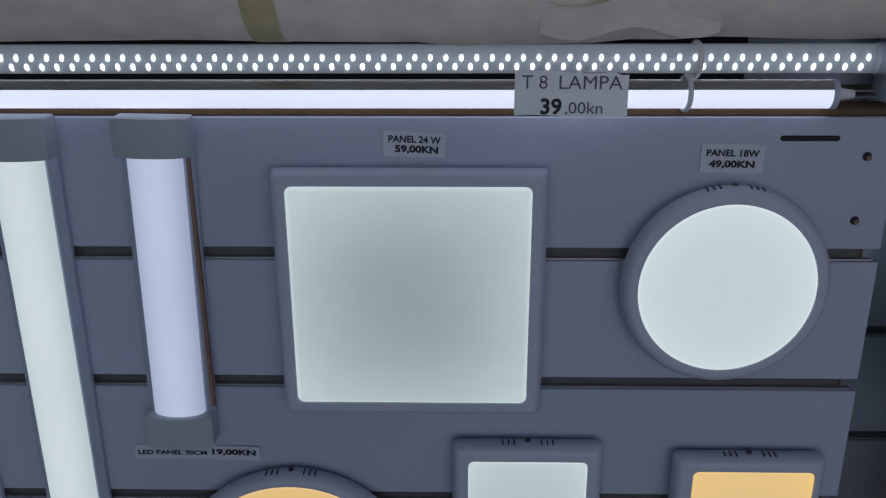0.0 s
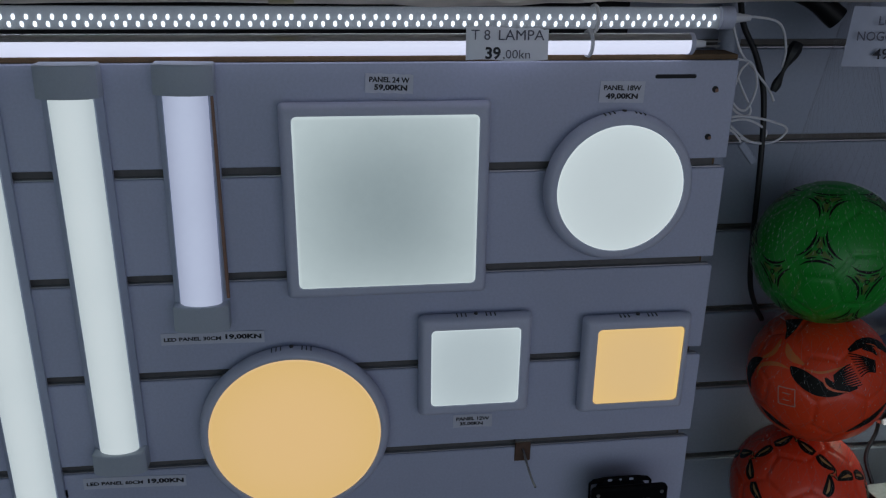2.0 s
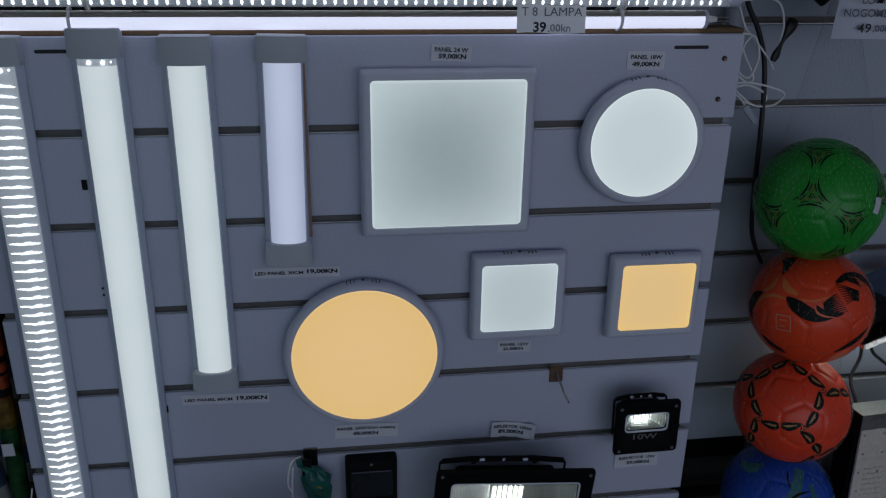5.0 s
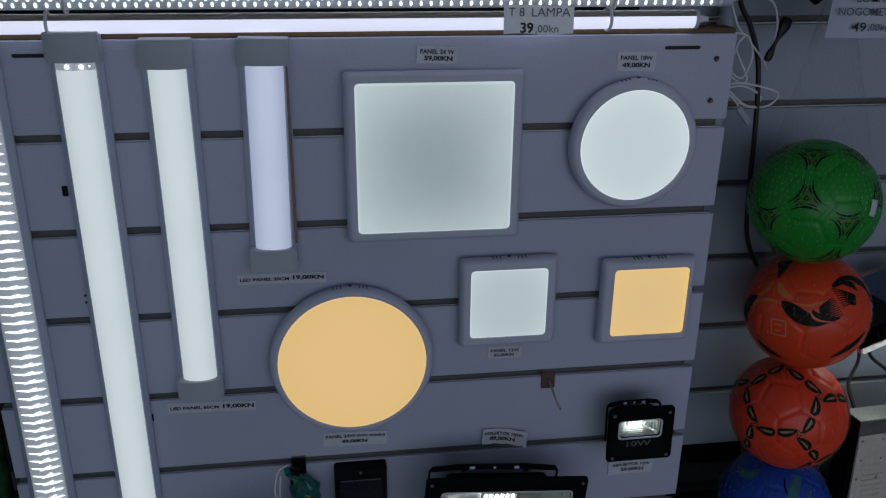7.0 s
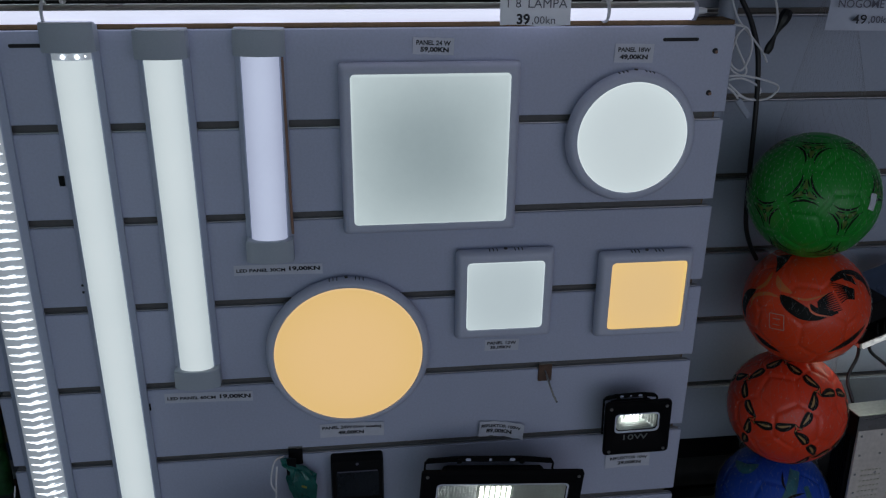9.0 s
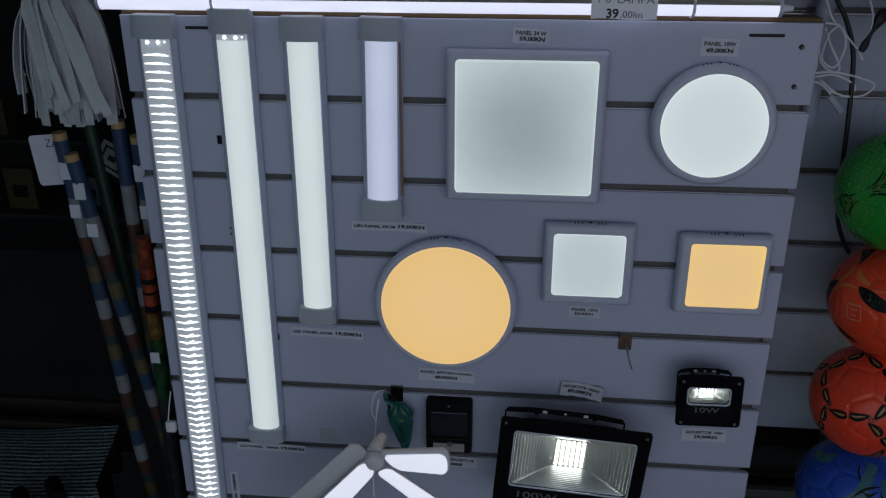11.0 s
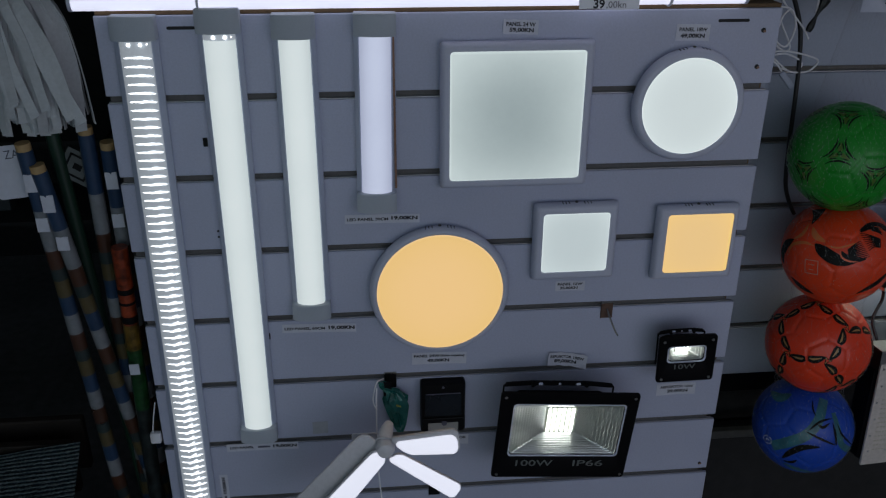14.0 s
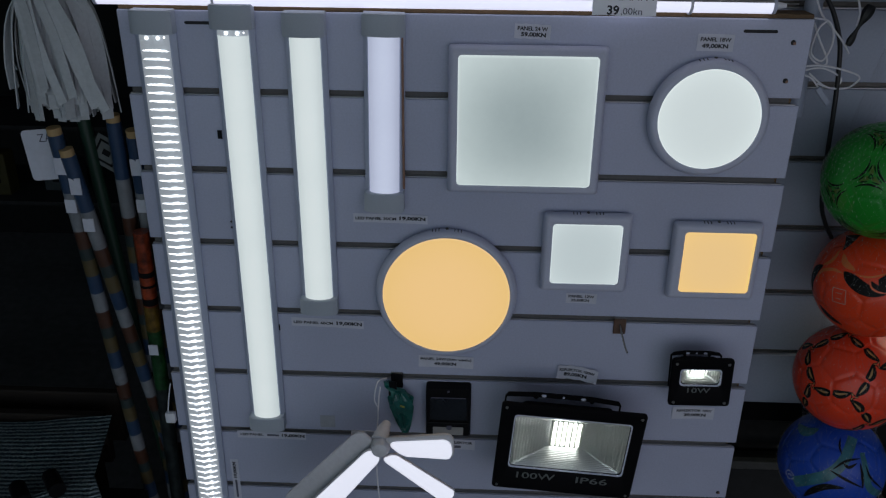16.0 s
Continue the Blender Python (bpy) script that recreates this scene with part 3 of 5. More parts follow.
def streak_mesh(fork):
    """One row of diode light on the cover: three overlapping strokes, drawn apart by fork."""
    bm = bmesh.new()
    j = lambda q: streak_rng.uniform(-q, q)
    strokes = (((-0.0215, 0.0002 + j(0.0003)), (0.006, -0.0004 - 0.0012 * fork), 0.00085, 0.0013),
               ((-0.005, -0.0010 - 0.0040 * fork + j(0.0003)), (0.013, 0.0010 + 0.0056 * fork), 0.0007, 0.0017),
               ((0.002, -0.0006 - 0.0012 * fork), (0.0245, 0.0006 + 0.0022 * fork + j(0.0004)), 0.0008, 0.0013))
    for n, ((xa, za), (xb, zb), thin, thick) in enumerate(strokes):
        before = None
        for i in range(13):
            t = i / 12
            x = xa + (xb - xa) * t
            u = min(1, abs(x) / 0.0268)
            half_t = thin + (thick - thin) * math.sin(math.pi * t) + 0.0002 * streak_rng.random()
            half_t *= min(1, 0.35 + 4 * t, 0.35 + 4 * (1 - t))
            z = za + (zb - za) * t + 0.0004 * math.sin(x * 900 + n * 2 + fork * 4)
            bow = 1 - math.sqrt(1 - u * u * 0.96)
            y = -0.0120 - 0.016 * (0.05 + 0.95 * (1 - bow)) - 0.0006 - 0.00006 * n
            z -= 0.0068 * bow
            pair = [bm.verts.new((x, y, z - half_t)), bm.verts.new((x, y, z + half_t))]
            if before:
                bm.faces.new((before[0], pair[0], pair[1], before[1]))
            before = pair
    me = to_mesh(bm, "led_streak")
    me.materials.append(LED_DOT)
    return me


streaks = [streak_mesh(0.08 * k) for k in range(13)]
row = 0
while 1.412 - 0.01504 * row > 0.33:
    z = 1.412 - 0.01504 * row - (1.479 + 0.285) / 2
    kind = min(12, max(0, int(row * 0.26 + streak_rng.uniform(-0.8, 0.8))))
    part("led", streaks[kind], None, long_bar, at=(0.0012, 0, z))
    row += 1

# wood-like brown reflection along the lamp's side, modelled as a thin coloured strip
strip = thing("side_reflection", (-0.2788, BOARD_Y, 1.287), "brown reflection on the short bar lamp's side, built as a thin strip", "plastic strip")
part("strip", box(-0.0020, 0.0020, -0.0120, -0.0066, -0.128, 0.150, 0.0004), BROWN_TONE, strip)


# ---- price labels on the board ----
price_label((-0.0545, BOARD_Y, 1.449), 0.062, 0.025, [("PANEL 24 W", 0.000, 0.0050, 0.052, 0.0072, 0.01), ("59,00KN", 0.002, -0.0055, 0.043, 0.0088, 0.025)], "curled white paper label over the large square lamp", 2.0, 0.005, tear=0.0006)
price_label((0.2590, BOARD_Y, 1.435), 0.062, 0.029, [("PANEL 18W", 0.000, 0.0055, 0.052, 0.0070, 0.01), ("49,00KN", 0.000, -0.0062, 0.045, 0.0088, 0.025)], "white paper label over the round lamp", 1.0, 0.002)
price_label((-0.3060, BOARD_Y, 1.0945), 0.142, 0.018, [("LED PANEL 30CM", -0.028, -0.0005, 0.078, 0.0060, 0.012), ("19,00KN", 0.042, 0.0008, 0.050, 0.0088, 0.025)], "narrow white paper label under the short bar lamp", 0.6, 0.003)
price_label((-0.4380, BOARD_Y, 0.8620), 0.147, 0.019, [("LED PANEL 60CM", -0.029, -0.0003, 0.080, 0.0062, 0.012), ("19,00KN", 0.044, 0.0004, 0.052, 0.0095, 0.025)], "narrow white paper label under the medium bar lamp", 1.5, 0.002)
price_label((-0.5740, BOARD_Y, 0.5790), 0.150, 0.019, [("LED PANEL", -0.043, 0.0, 0.050, 0.0060, 0.012), (None, 0.003, 0.0, 0.026, 0.0042, 0), ("19,00KN", 0.047, 0.0, 0.050, 0.0088, 0.025)], "narrow white paper label under the long bar lamp", 0.5, 0.002)
price_label((-0.6640, BOARD_Y, 0.4550), 0.110, 0.017, [(None, -0.026, 0.0, 0.048, 0.0045, 0), ("19,00KN", 0.026, 0.0, 0.044, 0.0088, 0.025)], "white paper label stuck upright beside the longest bar lamp", -90, 0.001)
price_label((-0.1970, BOARD_Y, 0.7785), 0.113, 0.028, [("PANEL 24W", -0.026, 0.0060, 0.053, 0.0066, 0.012), ("(\u017euto svjetlo)", 0.027, 0.0055, 0.050, 0.0072, 0.014), ("49,00KN", -0.002, -0.0058, 0.046, 0.0088, 0.025)], "white paper label under the large round lamp", 0.8, 0.004)
price_label((0.0680, BOARD_Y, 0.9340), 0.060, 0.022, [("PANEL 12W", 0.000, 0.0042, 0.051, 0.0062, 0.012), ("35,00KN", -0.002, -0.0050, 0.036, 0.0070, 0.02)], "small white paper label under the small cool lamp", 0.5, 0.003)
price_label((0.0720, BOARD_Y, 0.7620), 0.082, 0.029, [("REFLEKTOR 100W", -0.001, 0.0052, 0.072, 0.0066, 0.012), ("89,00KN", -0.003, -0.0056, 0.047, 0.0088, 0.025)], "bent white paper label peeling off above the big floodlight", 7.0, 0.016, roll=0.004, tear=0.0012)
price_label((0.3200, BOARD_Y, 0.6710), 0.086, 0.030, [("REFLEKTOR 10W", 0.002, 0.0060, 0.072, 0.0066, 0.012), ("29,00KN", 0.004, -0.0056, 0.045, 0.0088, 0.025)], "curled white paper label under the small floodlight", -1.5, 0.005)
price_label((-0.1720, BOARD_Y, 0.5700), 0.078, 0.026, [("REFLEKTOR", 0.006, 0.0050, 0.056, 0.0066, 0.012), (None, -0.006, -0.0060, 0.030, 0.0065, 0)], "white paper label under the solar lamp", 1.0, 0.002)


# ---- hooks ----
def board_hook(x, z, arm, label):
    hook = thing("display_hook", (x, BOARD_Y, z), label, "hook", "hooks in the board grooves")
    part("plate", box(-0.0125, 0.0125, -0.003, -0.0005, -0.030, 0.004, 0.001), PLATE if arm else BLACK_PLASTIC, hook, "steel plate with a brown reflection in its colour" if arm else "dark plate")
    part("lip", box(-0.0125, 0.0125, -0.004, 0.006, 0.004, 0.0075, 0.0008), CHROME, hook)
    if arm:
        part("arm", rod(smooth_line([(0.0, -0.003, -0.008), (0.002, -0.02, -0.018), (0.005, -0.045, -0.031), (0.008, -0.062, -0.037)], 4), 0.0019, 8), CHROME, hook, "bent steel wire arm", True)
    return hook


# steel whose brown is a reflection put into the base colour
PLATE = surface("brown_reflection_plate", (0.16, 0.10, 0.075), 0.35, metal=0.6, vary=0.4, fine=60, coarse=25)
CHROME = surface("dull_chrome", (0.42, 0.40, 0.36), 0.25, metal=1.0, vary=0.3, fine=40, coarse=12)
board_hook(0.149, 0.886, True, "empty steel hook with a bent arm")
board_hook(-0.299, 0.742, False, "steel hook holding the green bag")
board_hook(-0.208, 0.450, False, "steel hook low on the board")


# ---- floodlights ----
def floodlight(at, w, h, depth, gx, gz, gw, gh, chip_w, chip_h, cells, label, words, bracket_w, ribs, bshift=0.0):
    """A black floodlight: its front is the plane y = 0 of its own space, its back lies at +depth."""
    lamp = thing("floodlight", at, label, "floodlight", "floodlights on the board")
    loops = [rounded(w * 0.66, h * 0.50, 0.01, depth), rounded(w * 0.72, h * 0.56, 0.01, depth * 0.4), rounded(w * 0.95, h * 0.90, 0.008, 0.013), rounded(w * 0.99, h * 0.985, 0.008, 0.010), rounded(w, h, 0.007, 0.008), rounded(w, h, 0.007, 0.003), rounded(w - 0.005, h - 0.005, 0.006, 0),
             [(x + gx, 0.0004, z + gz) for x, _, z in rounded(gw + 0.006, gh + 0.006, 0.009, 0)], [(x + gx, 0.0025, z + gz) for x, _, z in rounded(gw, gh, 0.008, 0)], [(x + gx, 0.004, z + gz) for x, _, z in rounded(gw, gh, 0.008, 0)]]
    part("housing", loft(loops, True, False), BLACK_PAINT, lamp, "black cast housing", True)
    part("gasket", loft([[(x + gx, y, z + gz) for x, _, z in rounded(a, b, 0.008, 0)] for a, b, y in ((gw + 0.004, gh + 0.004, -0.0003), (gw - 0.001, gh - 0.001, -0.0003), (gw - 0.001, gh - 0.001, 0.002))], False, False), WHITE_PLASTIC, lamp, "pale seal round the glass")
    # stepped reflector, running back to the diode field
    d1 = depth * 0.62
    top_w, top_h = chip_w * 1.12, chip_h * 1.12
    cz = gz - 0.013 * (w / 0.284)
    n = ribs
    loops = []
    for i in range(2 * n + 1):
        t = i / (2 * n)
        wob = 0.0016 * (1 if i % 2 else -1) * (1 - t)
        a, b = gw - 0.002 + (top_w - gw) * t + wob, gh - 0.002 + (top_h - gh) * t + wob
        loops.append([(x + gx, 0.004 + (d1 - 0.004) * t, z + gz + (cz - gz) * t) for x, _, z in rounded(a, b, 0.006 * (1 - t) + 0.002, 0, 4)])
    part("reflector", loft(loops, False, True), REFLECTOR, lamp, "ribbed silver reflector")
    part("chip_base", box(gx - top_w * 0.49, gx + top_w * 0.49, d1 - 0.0012, d1 - 0.0004, cz - top_h * 0.49, cz + top_h * 0.49), CHIP_BASE, lamp, "pale yellow diode base")
    for i in range(cells):
        cx = gx + chip_w * ((i + 0.5) / cells - 0.5)
        wd = chip_w / cells * 0.27
        part("led_row", box(cx - wd, cx + wd, d1 - 0.003, d1 - 0.0005, cz - chip_h / 2, cz + chip_h / 2, 0.0008), LED_HOT, lamp, "glaring white diode strip")
    pane = part("glass", box(gx - gw / 2, gx + gw / 2, 0.0022, 0.0036, gz - gh / 2, gz + gh / 2), GLASS, lamp, "clear front glass")
    pane.visible_shadow = False
    for sx in (-1, 1):
        for sz in (-1, 1):
            part("screw", loft([ring(0.0032, 0.0, 10), ring(0.0028, -0.0012, 10)]), STEEL, lamp, at=(sx * (w / 2 - 0.010), 0, sz * (h / 2 - 0.010)))
    for body, x, z, tw, th in words:
        lettering(lamp, body, x, z, tw, th, -0.0006, WORD_GREY, 0.01)
    # bracket: a bent black strap behind the top edge
    bz, bw, by, k = (h / 2 + 0.0055, bracket_w, 0.024, 0.0055) if w > 0.2 else (h / 2 + 0.0025, bracket_w, 0.017, 0.004)
    pts = [(-bw / 2, -0.02), (-bw / 2, bz - k), (-bw / 2 + 0.006, bz + k * 0.6), (-bw * 0.25, bz + k * 1.5), (bw * 0.25, bz + k * 1.5), (bw / 2 - 0.006, bz + k * 0.6), (bw / 2, bz - k), (bw / 2, -0.02),
           (bw / 2 - 0.003, -0.02), (bw / 2 - 0.003, bz - k * 1.2), (bw * 0.25, bz - k * 0.4), (-bw * 0.25, bz - k * 0.4), (-bw / 2 + 0.003, bz - k * 1.2), (-bw / 2 + 0.003, -0.02)]
    part("bracket", loft([[(x + bshift, y, z) for x, z in pts] for y in (by, by + 0.003)]), BLACK_PAINT, lamp, "black steel bracket")
    for x, r in ((-bw * 0.17, 0.0030), (0.0, 0.0026), (bw * 0.17, 0.0030)):
        r *= k / 0.0055
        part("bracket_hole", loft([rounded(r * (3.2 if x else 2), r * 2, r * 0.99, by - 0.0006), rounded(r * (3.2 if x else 2), r * 2, r * 0.99, by + 0.001)]), LAMINATE, lamp, at=(x + bshift, 0, bz + k * 0.4))
    for s in (-1, 1):
        part("bolt", rod([(s * bw * 0.24 + bshift, by - 0.005, bz + k * 0.3), (s * bw * 0.24 + bshift, by + 0.004, bz + k * 0.3)], k * 0.95, 6), BLACK_PAINT, lamp)
    return lamp


CHIP_BASE = surface("pale_yellow_chip_base", (0.45, 0.45, 0.36), 0.6, vary=0.15)
WORD_GREY = surface("grey_print", (0.10, 0.11, 0.11), 0.6, vary=0.3)
floodlight(pose(0.0514, 0.764, 0.6426, 3, 3.9, -0.5), 0.284, 0.2174, 0.085, 0.001, 0.017, 0.228, 0.130, 0.060, 0.060, 6,
           "large black floodlight with a lit diode field hanging askew", [("100W", -0.056, -0.068, 0.078, 0.016), ("IP66", 0.058, -0.068, 0.064, 0.016)], 0.228, 13, -0.022)
floodlight(pose(0.3050, 0.804, 0.7885, 4, -2.7, -3), 0.1185, 0.1130, 0.052, -0.002, 0.0145, 0.0755, 0.0370, 0.028, 0.018, 4,
           "small black floodlight with a lit diode field", [("10W", -0.003, -0.016, 0.044, 0.012)], 0.098, 6, -0.011)

sol = thing("solar_lamp", (-0.1905, BOARD_Y, 0.668), "small black solar wall lamp, unlit", "solar lamp")
part("case", loft([rounded(0.094, 0.122, 0.006, 0), rounded(0.094, 0.122, 0.006, -0.020), rounded(0.089, 0.117, 0.005, -0.024)]), BLACK_PLASTIC, sol, "black plastic case", True)
part("solar_cell", box(-0.038, 0.038, -0.0252, -0.0242, -0.018, 0.036, 0.0004), surface("dark_solar_cell", (0.012, 0.016, 0.022), 0.18, vary=0.3, fine=200, coarse=20), sol, "dark glossy solar cell")
part("cell_trim", box(-0.036, 0.036, -0.0262, -0.0250, 0.0365, 0.0385), GREY_INK, sol)
part("shelf_step", box(-0.043, 0.043, -0.028, -0.023, -0.031, -0.022, 0.002, 2), BLACK_PLASTIC, sol)
part("lens", box(-0.032, 0.032, -0.0256, -0.0240, -0.056, -0.036, 0.0006), surface("grey_lens", (0.34, 0.33, 0.31), 0.4, vary=0.15), sol, "grey plastic lens")
part("sensor", rod([(0.002, -0.024, -0.036), (0.002, -0.0275, -0.036)], 0.006, 12), GREY_INK, sol, smooth=True)
part("screw", loft([ring(0.003, -0.0238, 10), ring(0.0026, -0.0250, 10)]), GREY_INK, sol, at=(0, 0, 0.052))

# ---- green bag on its hook ----
BAG = surface("green_thin_plastic", (0.015, 0.13, 0.11), 0.28, vary=0.5, fine=60, coarse=25, bump=0.4, coat=0.3)
bag = thing("plastic_bag", (-0.294, 0.853, 0.688), "crumpled dark green plastic bag tied round a lamp socket", "plastic bag")
loops = []
prof = [(0.052, 0.008), (0.040, 0.009), (0.028, 0.017), (0.012, 0.026), (-0.006, 0.027), (-0.030, 0.022), (-0.055, 0.015), (-0.074, 0.007)]
for j, (z, r) in enumerate(prof):
    loop = []
    for k in range(22):
        a = 2 * math.pi * k / 22
        q = 0.82 * r * (1 + 0.42 * noise.noise((math.cos(a) * 2.2, math.sin(a) * 2.2, z * 48)) + (0.16 if k % 2 else -0.1))
        loop.append((q * math.cos(a) + 0.004 - 0.12 * z - (0.02 if j < 2 else 0), q * math.sin(a) * 0.62, z + 0.004 * noise.noise((k, j, 2))))
    loops.append(loop)
part("bag", loft(loops), BAG, bag, smooth=False)
part("strap", loft([rounded(0.017, 0.034, 0.002, -0.004), rounded(0.017, 0.034, 0.002, -0.001)]), BLACK_PLASTIC, bag, at=(-0.012, 0.0, 0.036))
part("yellow_print", box(-0.004, 0.006, -0.0215, -0.0195, 0.004, 0.0075, 0.0005), surface("yellow_print", (0.35, 0.33, 0.06), 0.5, vary=0.3), bag, at=pose(0.006, 0, 0.0, 0, 25, 0))

# ---- folding lamp with three blades ----
fan = thing("folding_lamp", (-0.3165, 0.700, 0.690), "white folding lamp with three glowing blades hanging from the hook", "folding lamp")
GREY_SHELL = surface("grey_lamp_plastic", (0.62, 0.61, 0.64), 0.45, vary=0.1, fine=120, coarse=10, bump=0.03)


def blade(start, end, facing, width, thick, lit_shift=0.0, lit_share=0.84, lit=True, cut=0.0, root=0.62):
    s, e, f = Vector(start), Vector(end), Vector(facing).normalized()
    x = (e - s).normalized()
    y = (-f - x * (-f).dot(x)).normalized()
    z = x.cross(y)
    length = (e - s).length
    m = Matrix((x, y, z)).transposed().to_4x4()
    m.translation = (s + e) / 2

    def outline(inset, depth):
        pts = []
        for px, _, pz in rounded(length - 2 * inset, width - 2 * inset, width * 0.30, 0, 6):
            u = min(1, max(0, px / length + 0.5))
            taper = root + (1 - root) * min(1, u * 2.4)
            pts.append((px + cut * (0.5 - pz / width) * (1 - u), depth, pz * taper))
        return pts

    shell_part = part("blade", loft([outline(0.004, thick), outline(0, thick * 0.6), outline(0, 0.002), outline(0.002, 0)]), GREY_SHELL, fan, "grey plastic blade", True, at=m)
    if lit:
        part("diffuser", loft([outline(width * (1 - lit_share) / 2, 0.0005), outline(width * (1 - lit_share) / 2, -0.0018), outline(width * (1 - lit_share) / 2 + 0.002, -0.0026)]), BLADE_WHITE, shell_part, "glowing white blade face", True, at=Matrix.Translation((0, 0, lit_shift)))
    return shell_part


blade((0.006, -0.005, 0.007), (0.142, -0.012, 0.017), (0, -1, 0.15), 0.051, 0.013, lit_shift=-0.005, lit_share=0.80, cut=0.034, root=0.62)
blade((0.020, -0.005, -0.020), (0.140, -0.020, -0.101), (0, -1, 0.2), 0.035, 0.012, lit_share=0.92, cut=-0.015, root=0.7)
blade((-0.006, -0.006, -0.006), (-0.160, -0.032, -0.180), (0.1, -1, 0.1), 0.054, 0.010, lit_share=0.9)
blade((-0.020, 0.012, 0.012), (-0.176, -0.004, -0.160), (0.1, -1, 0.3), 0.070, 0.008, lit=False, root=0.8)
part("hub", loft([[(0.019 * s * math.cos(a), 0.012 * q, 0.019 * s * math.sin(a)) for a in [2 * math.pi * k / 20 for k in range(20)]] for s, q in ((0.45, -1.1), (0.8, -0.8), (1.0, 0.0), (0.95, 1.2), (0.7, 2.2))]), GREY_SHELL, fan, "grey plastic hub", True)
part("neck", rod([(0.0, 0.012, 0.010), (0.002, 0.024, 0.017), (0.006, 0.036, 0.022), (0.010, 0.046, 0.025)], 0.016, 16, lambda t: 0.0175 - 0.009 * t), GREY_SHELL, fan, "grey lamp neck", True)
part("wire", rod(smooth_line([(-0.012, 0.125, 0.055), (-0.014, 0.10, 0.02), (-0.014, 0.05, -0.10), (0.0, 0.04, -0.26)], 6), 0.0016, 6), CABLE_WHITE, fan, "thin pale wire", True)
part("cord", rod(smooth_line([(-0.014, 0.10, 0.020), (-0.02, 0.09, 0.05), (-0.012, 0.09, 0.09), (0.002, 0.12, 0.08)], 6), 0.0014, 6), CABLE_WHITE, fan, smooth=True)
part("back_plate", loft([rounded(0.050, 0.014, 0.005, 0.012), rounded(0.050, 0.014, 0.005, 0.015)]), GREY_SHELL, fan, at=(-0.040, 0.05, -0.016))

# ---- balls in a net ----
EYE_SIDE = Vector((-0.25, -0.55, 1.68))
gold = (1 + 5 ** 0.5) / 2
ico = [Vector(v).normalized() for a in (1, -1) for b in (gold, -gold) for v in ((0, a, b), (a, b, 0), (b, 0, a))]
near = max(ico[0].dot(v) for v in ico[1:])
tri = [(i, j, k) for i in range(12) for j in range(i + 1, 12) for k in range(j + 1, 12) if min(ico[i].dot(ico[j]), ico[j].dot(ico[k]), ico[i].dot(ico[k])) > near - 0.01]
hexes = [(ico[i] + ico[j] + ico[k]).normalized() for i, j, k in tri]


def turned(front, down):
    """Pentagon and hexagon directions, turned so that front faces -y and down hangs towards -z."""
    y = -front
    z = (-(down - front * down.dot(front))).normalized()
    x = y.cross(z)
    m = Matrix((x, y, z))
    return [m @ v for v in ico], [m @ v for v in hexes]


BR = 0.1055
ball_bm = bmesh.new()
bmesh.ops.create_icosphere(ball_bm, subdivisions=6, radius=1.0)
ball_me = to_mesh(ball_bm, "ball_base")
unit = np.zeros(len(ball_me.vertices) * 3)
ball_me.vertices.foreach_get("co", unit)
unit = unit.reshape(-1, 3)


class Print:
    """Flat prints laid on a ball, one part a stroke."""

    def __init__(self, owner, name, material, lift):
        self.owner, self.name, self.material, self.r = owner, name, material, BR + lift

    def frame_at(self, n, up=Vector((0, 0, 1))):
        n = n.normalized()
        e1 = (-n).cross(up).normalized() if abs(n.dot(up)) < 0.97 else Vector((1, 0, 0))
        e1 = Vector((1, 0, 0)) if e1.length < 0.1 else e1
        e2 = (-n).cross(e1)
        return n, e1, -e2 if e2.dot(up) < 0 else e2

    def at(self, f, u, v):
        n, e1, e2 = f
        d = math.hypot(u, v)
        if d < 1e-6:
            return n * self.r
        return (n * math.cos(d) + (e1 * u + e2 * v) / d * math.sin(d)) * self.r

    def stroke(self, f, points, width, steps=5):
        pts = smooth_line([(u, v, 0) for u, v in points], steps)
        rows, bm = [], bmesh.new()
        for i, p in enumerate(pts):
            d = pts[min(i + 1, len(pts) - 1)] - pts[max(i - 1, 0)]
            side = Vector((-d.y, d.x, 0)).normalized()
            w = width(i / (len(pts) - 1)) / 2
            rows.append([bm.verts.new(self.at(f, *(p + side * w * s)[:2])) for s in (-1, -0.33, 0.33, 1)])
        for a, b in zip(rows, rows[1:]):
            for k in range(3):
                bm.faces.new((a[k], a[k + 1], b[k + 1], b[k]))
        part(self.name, bm, self.material, self.owner)


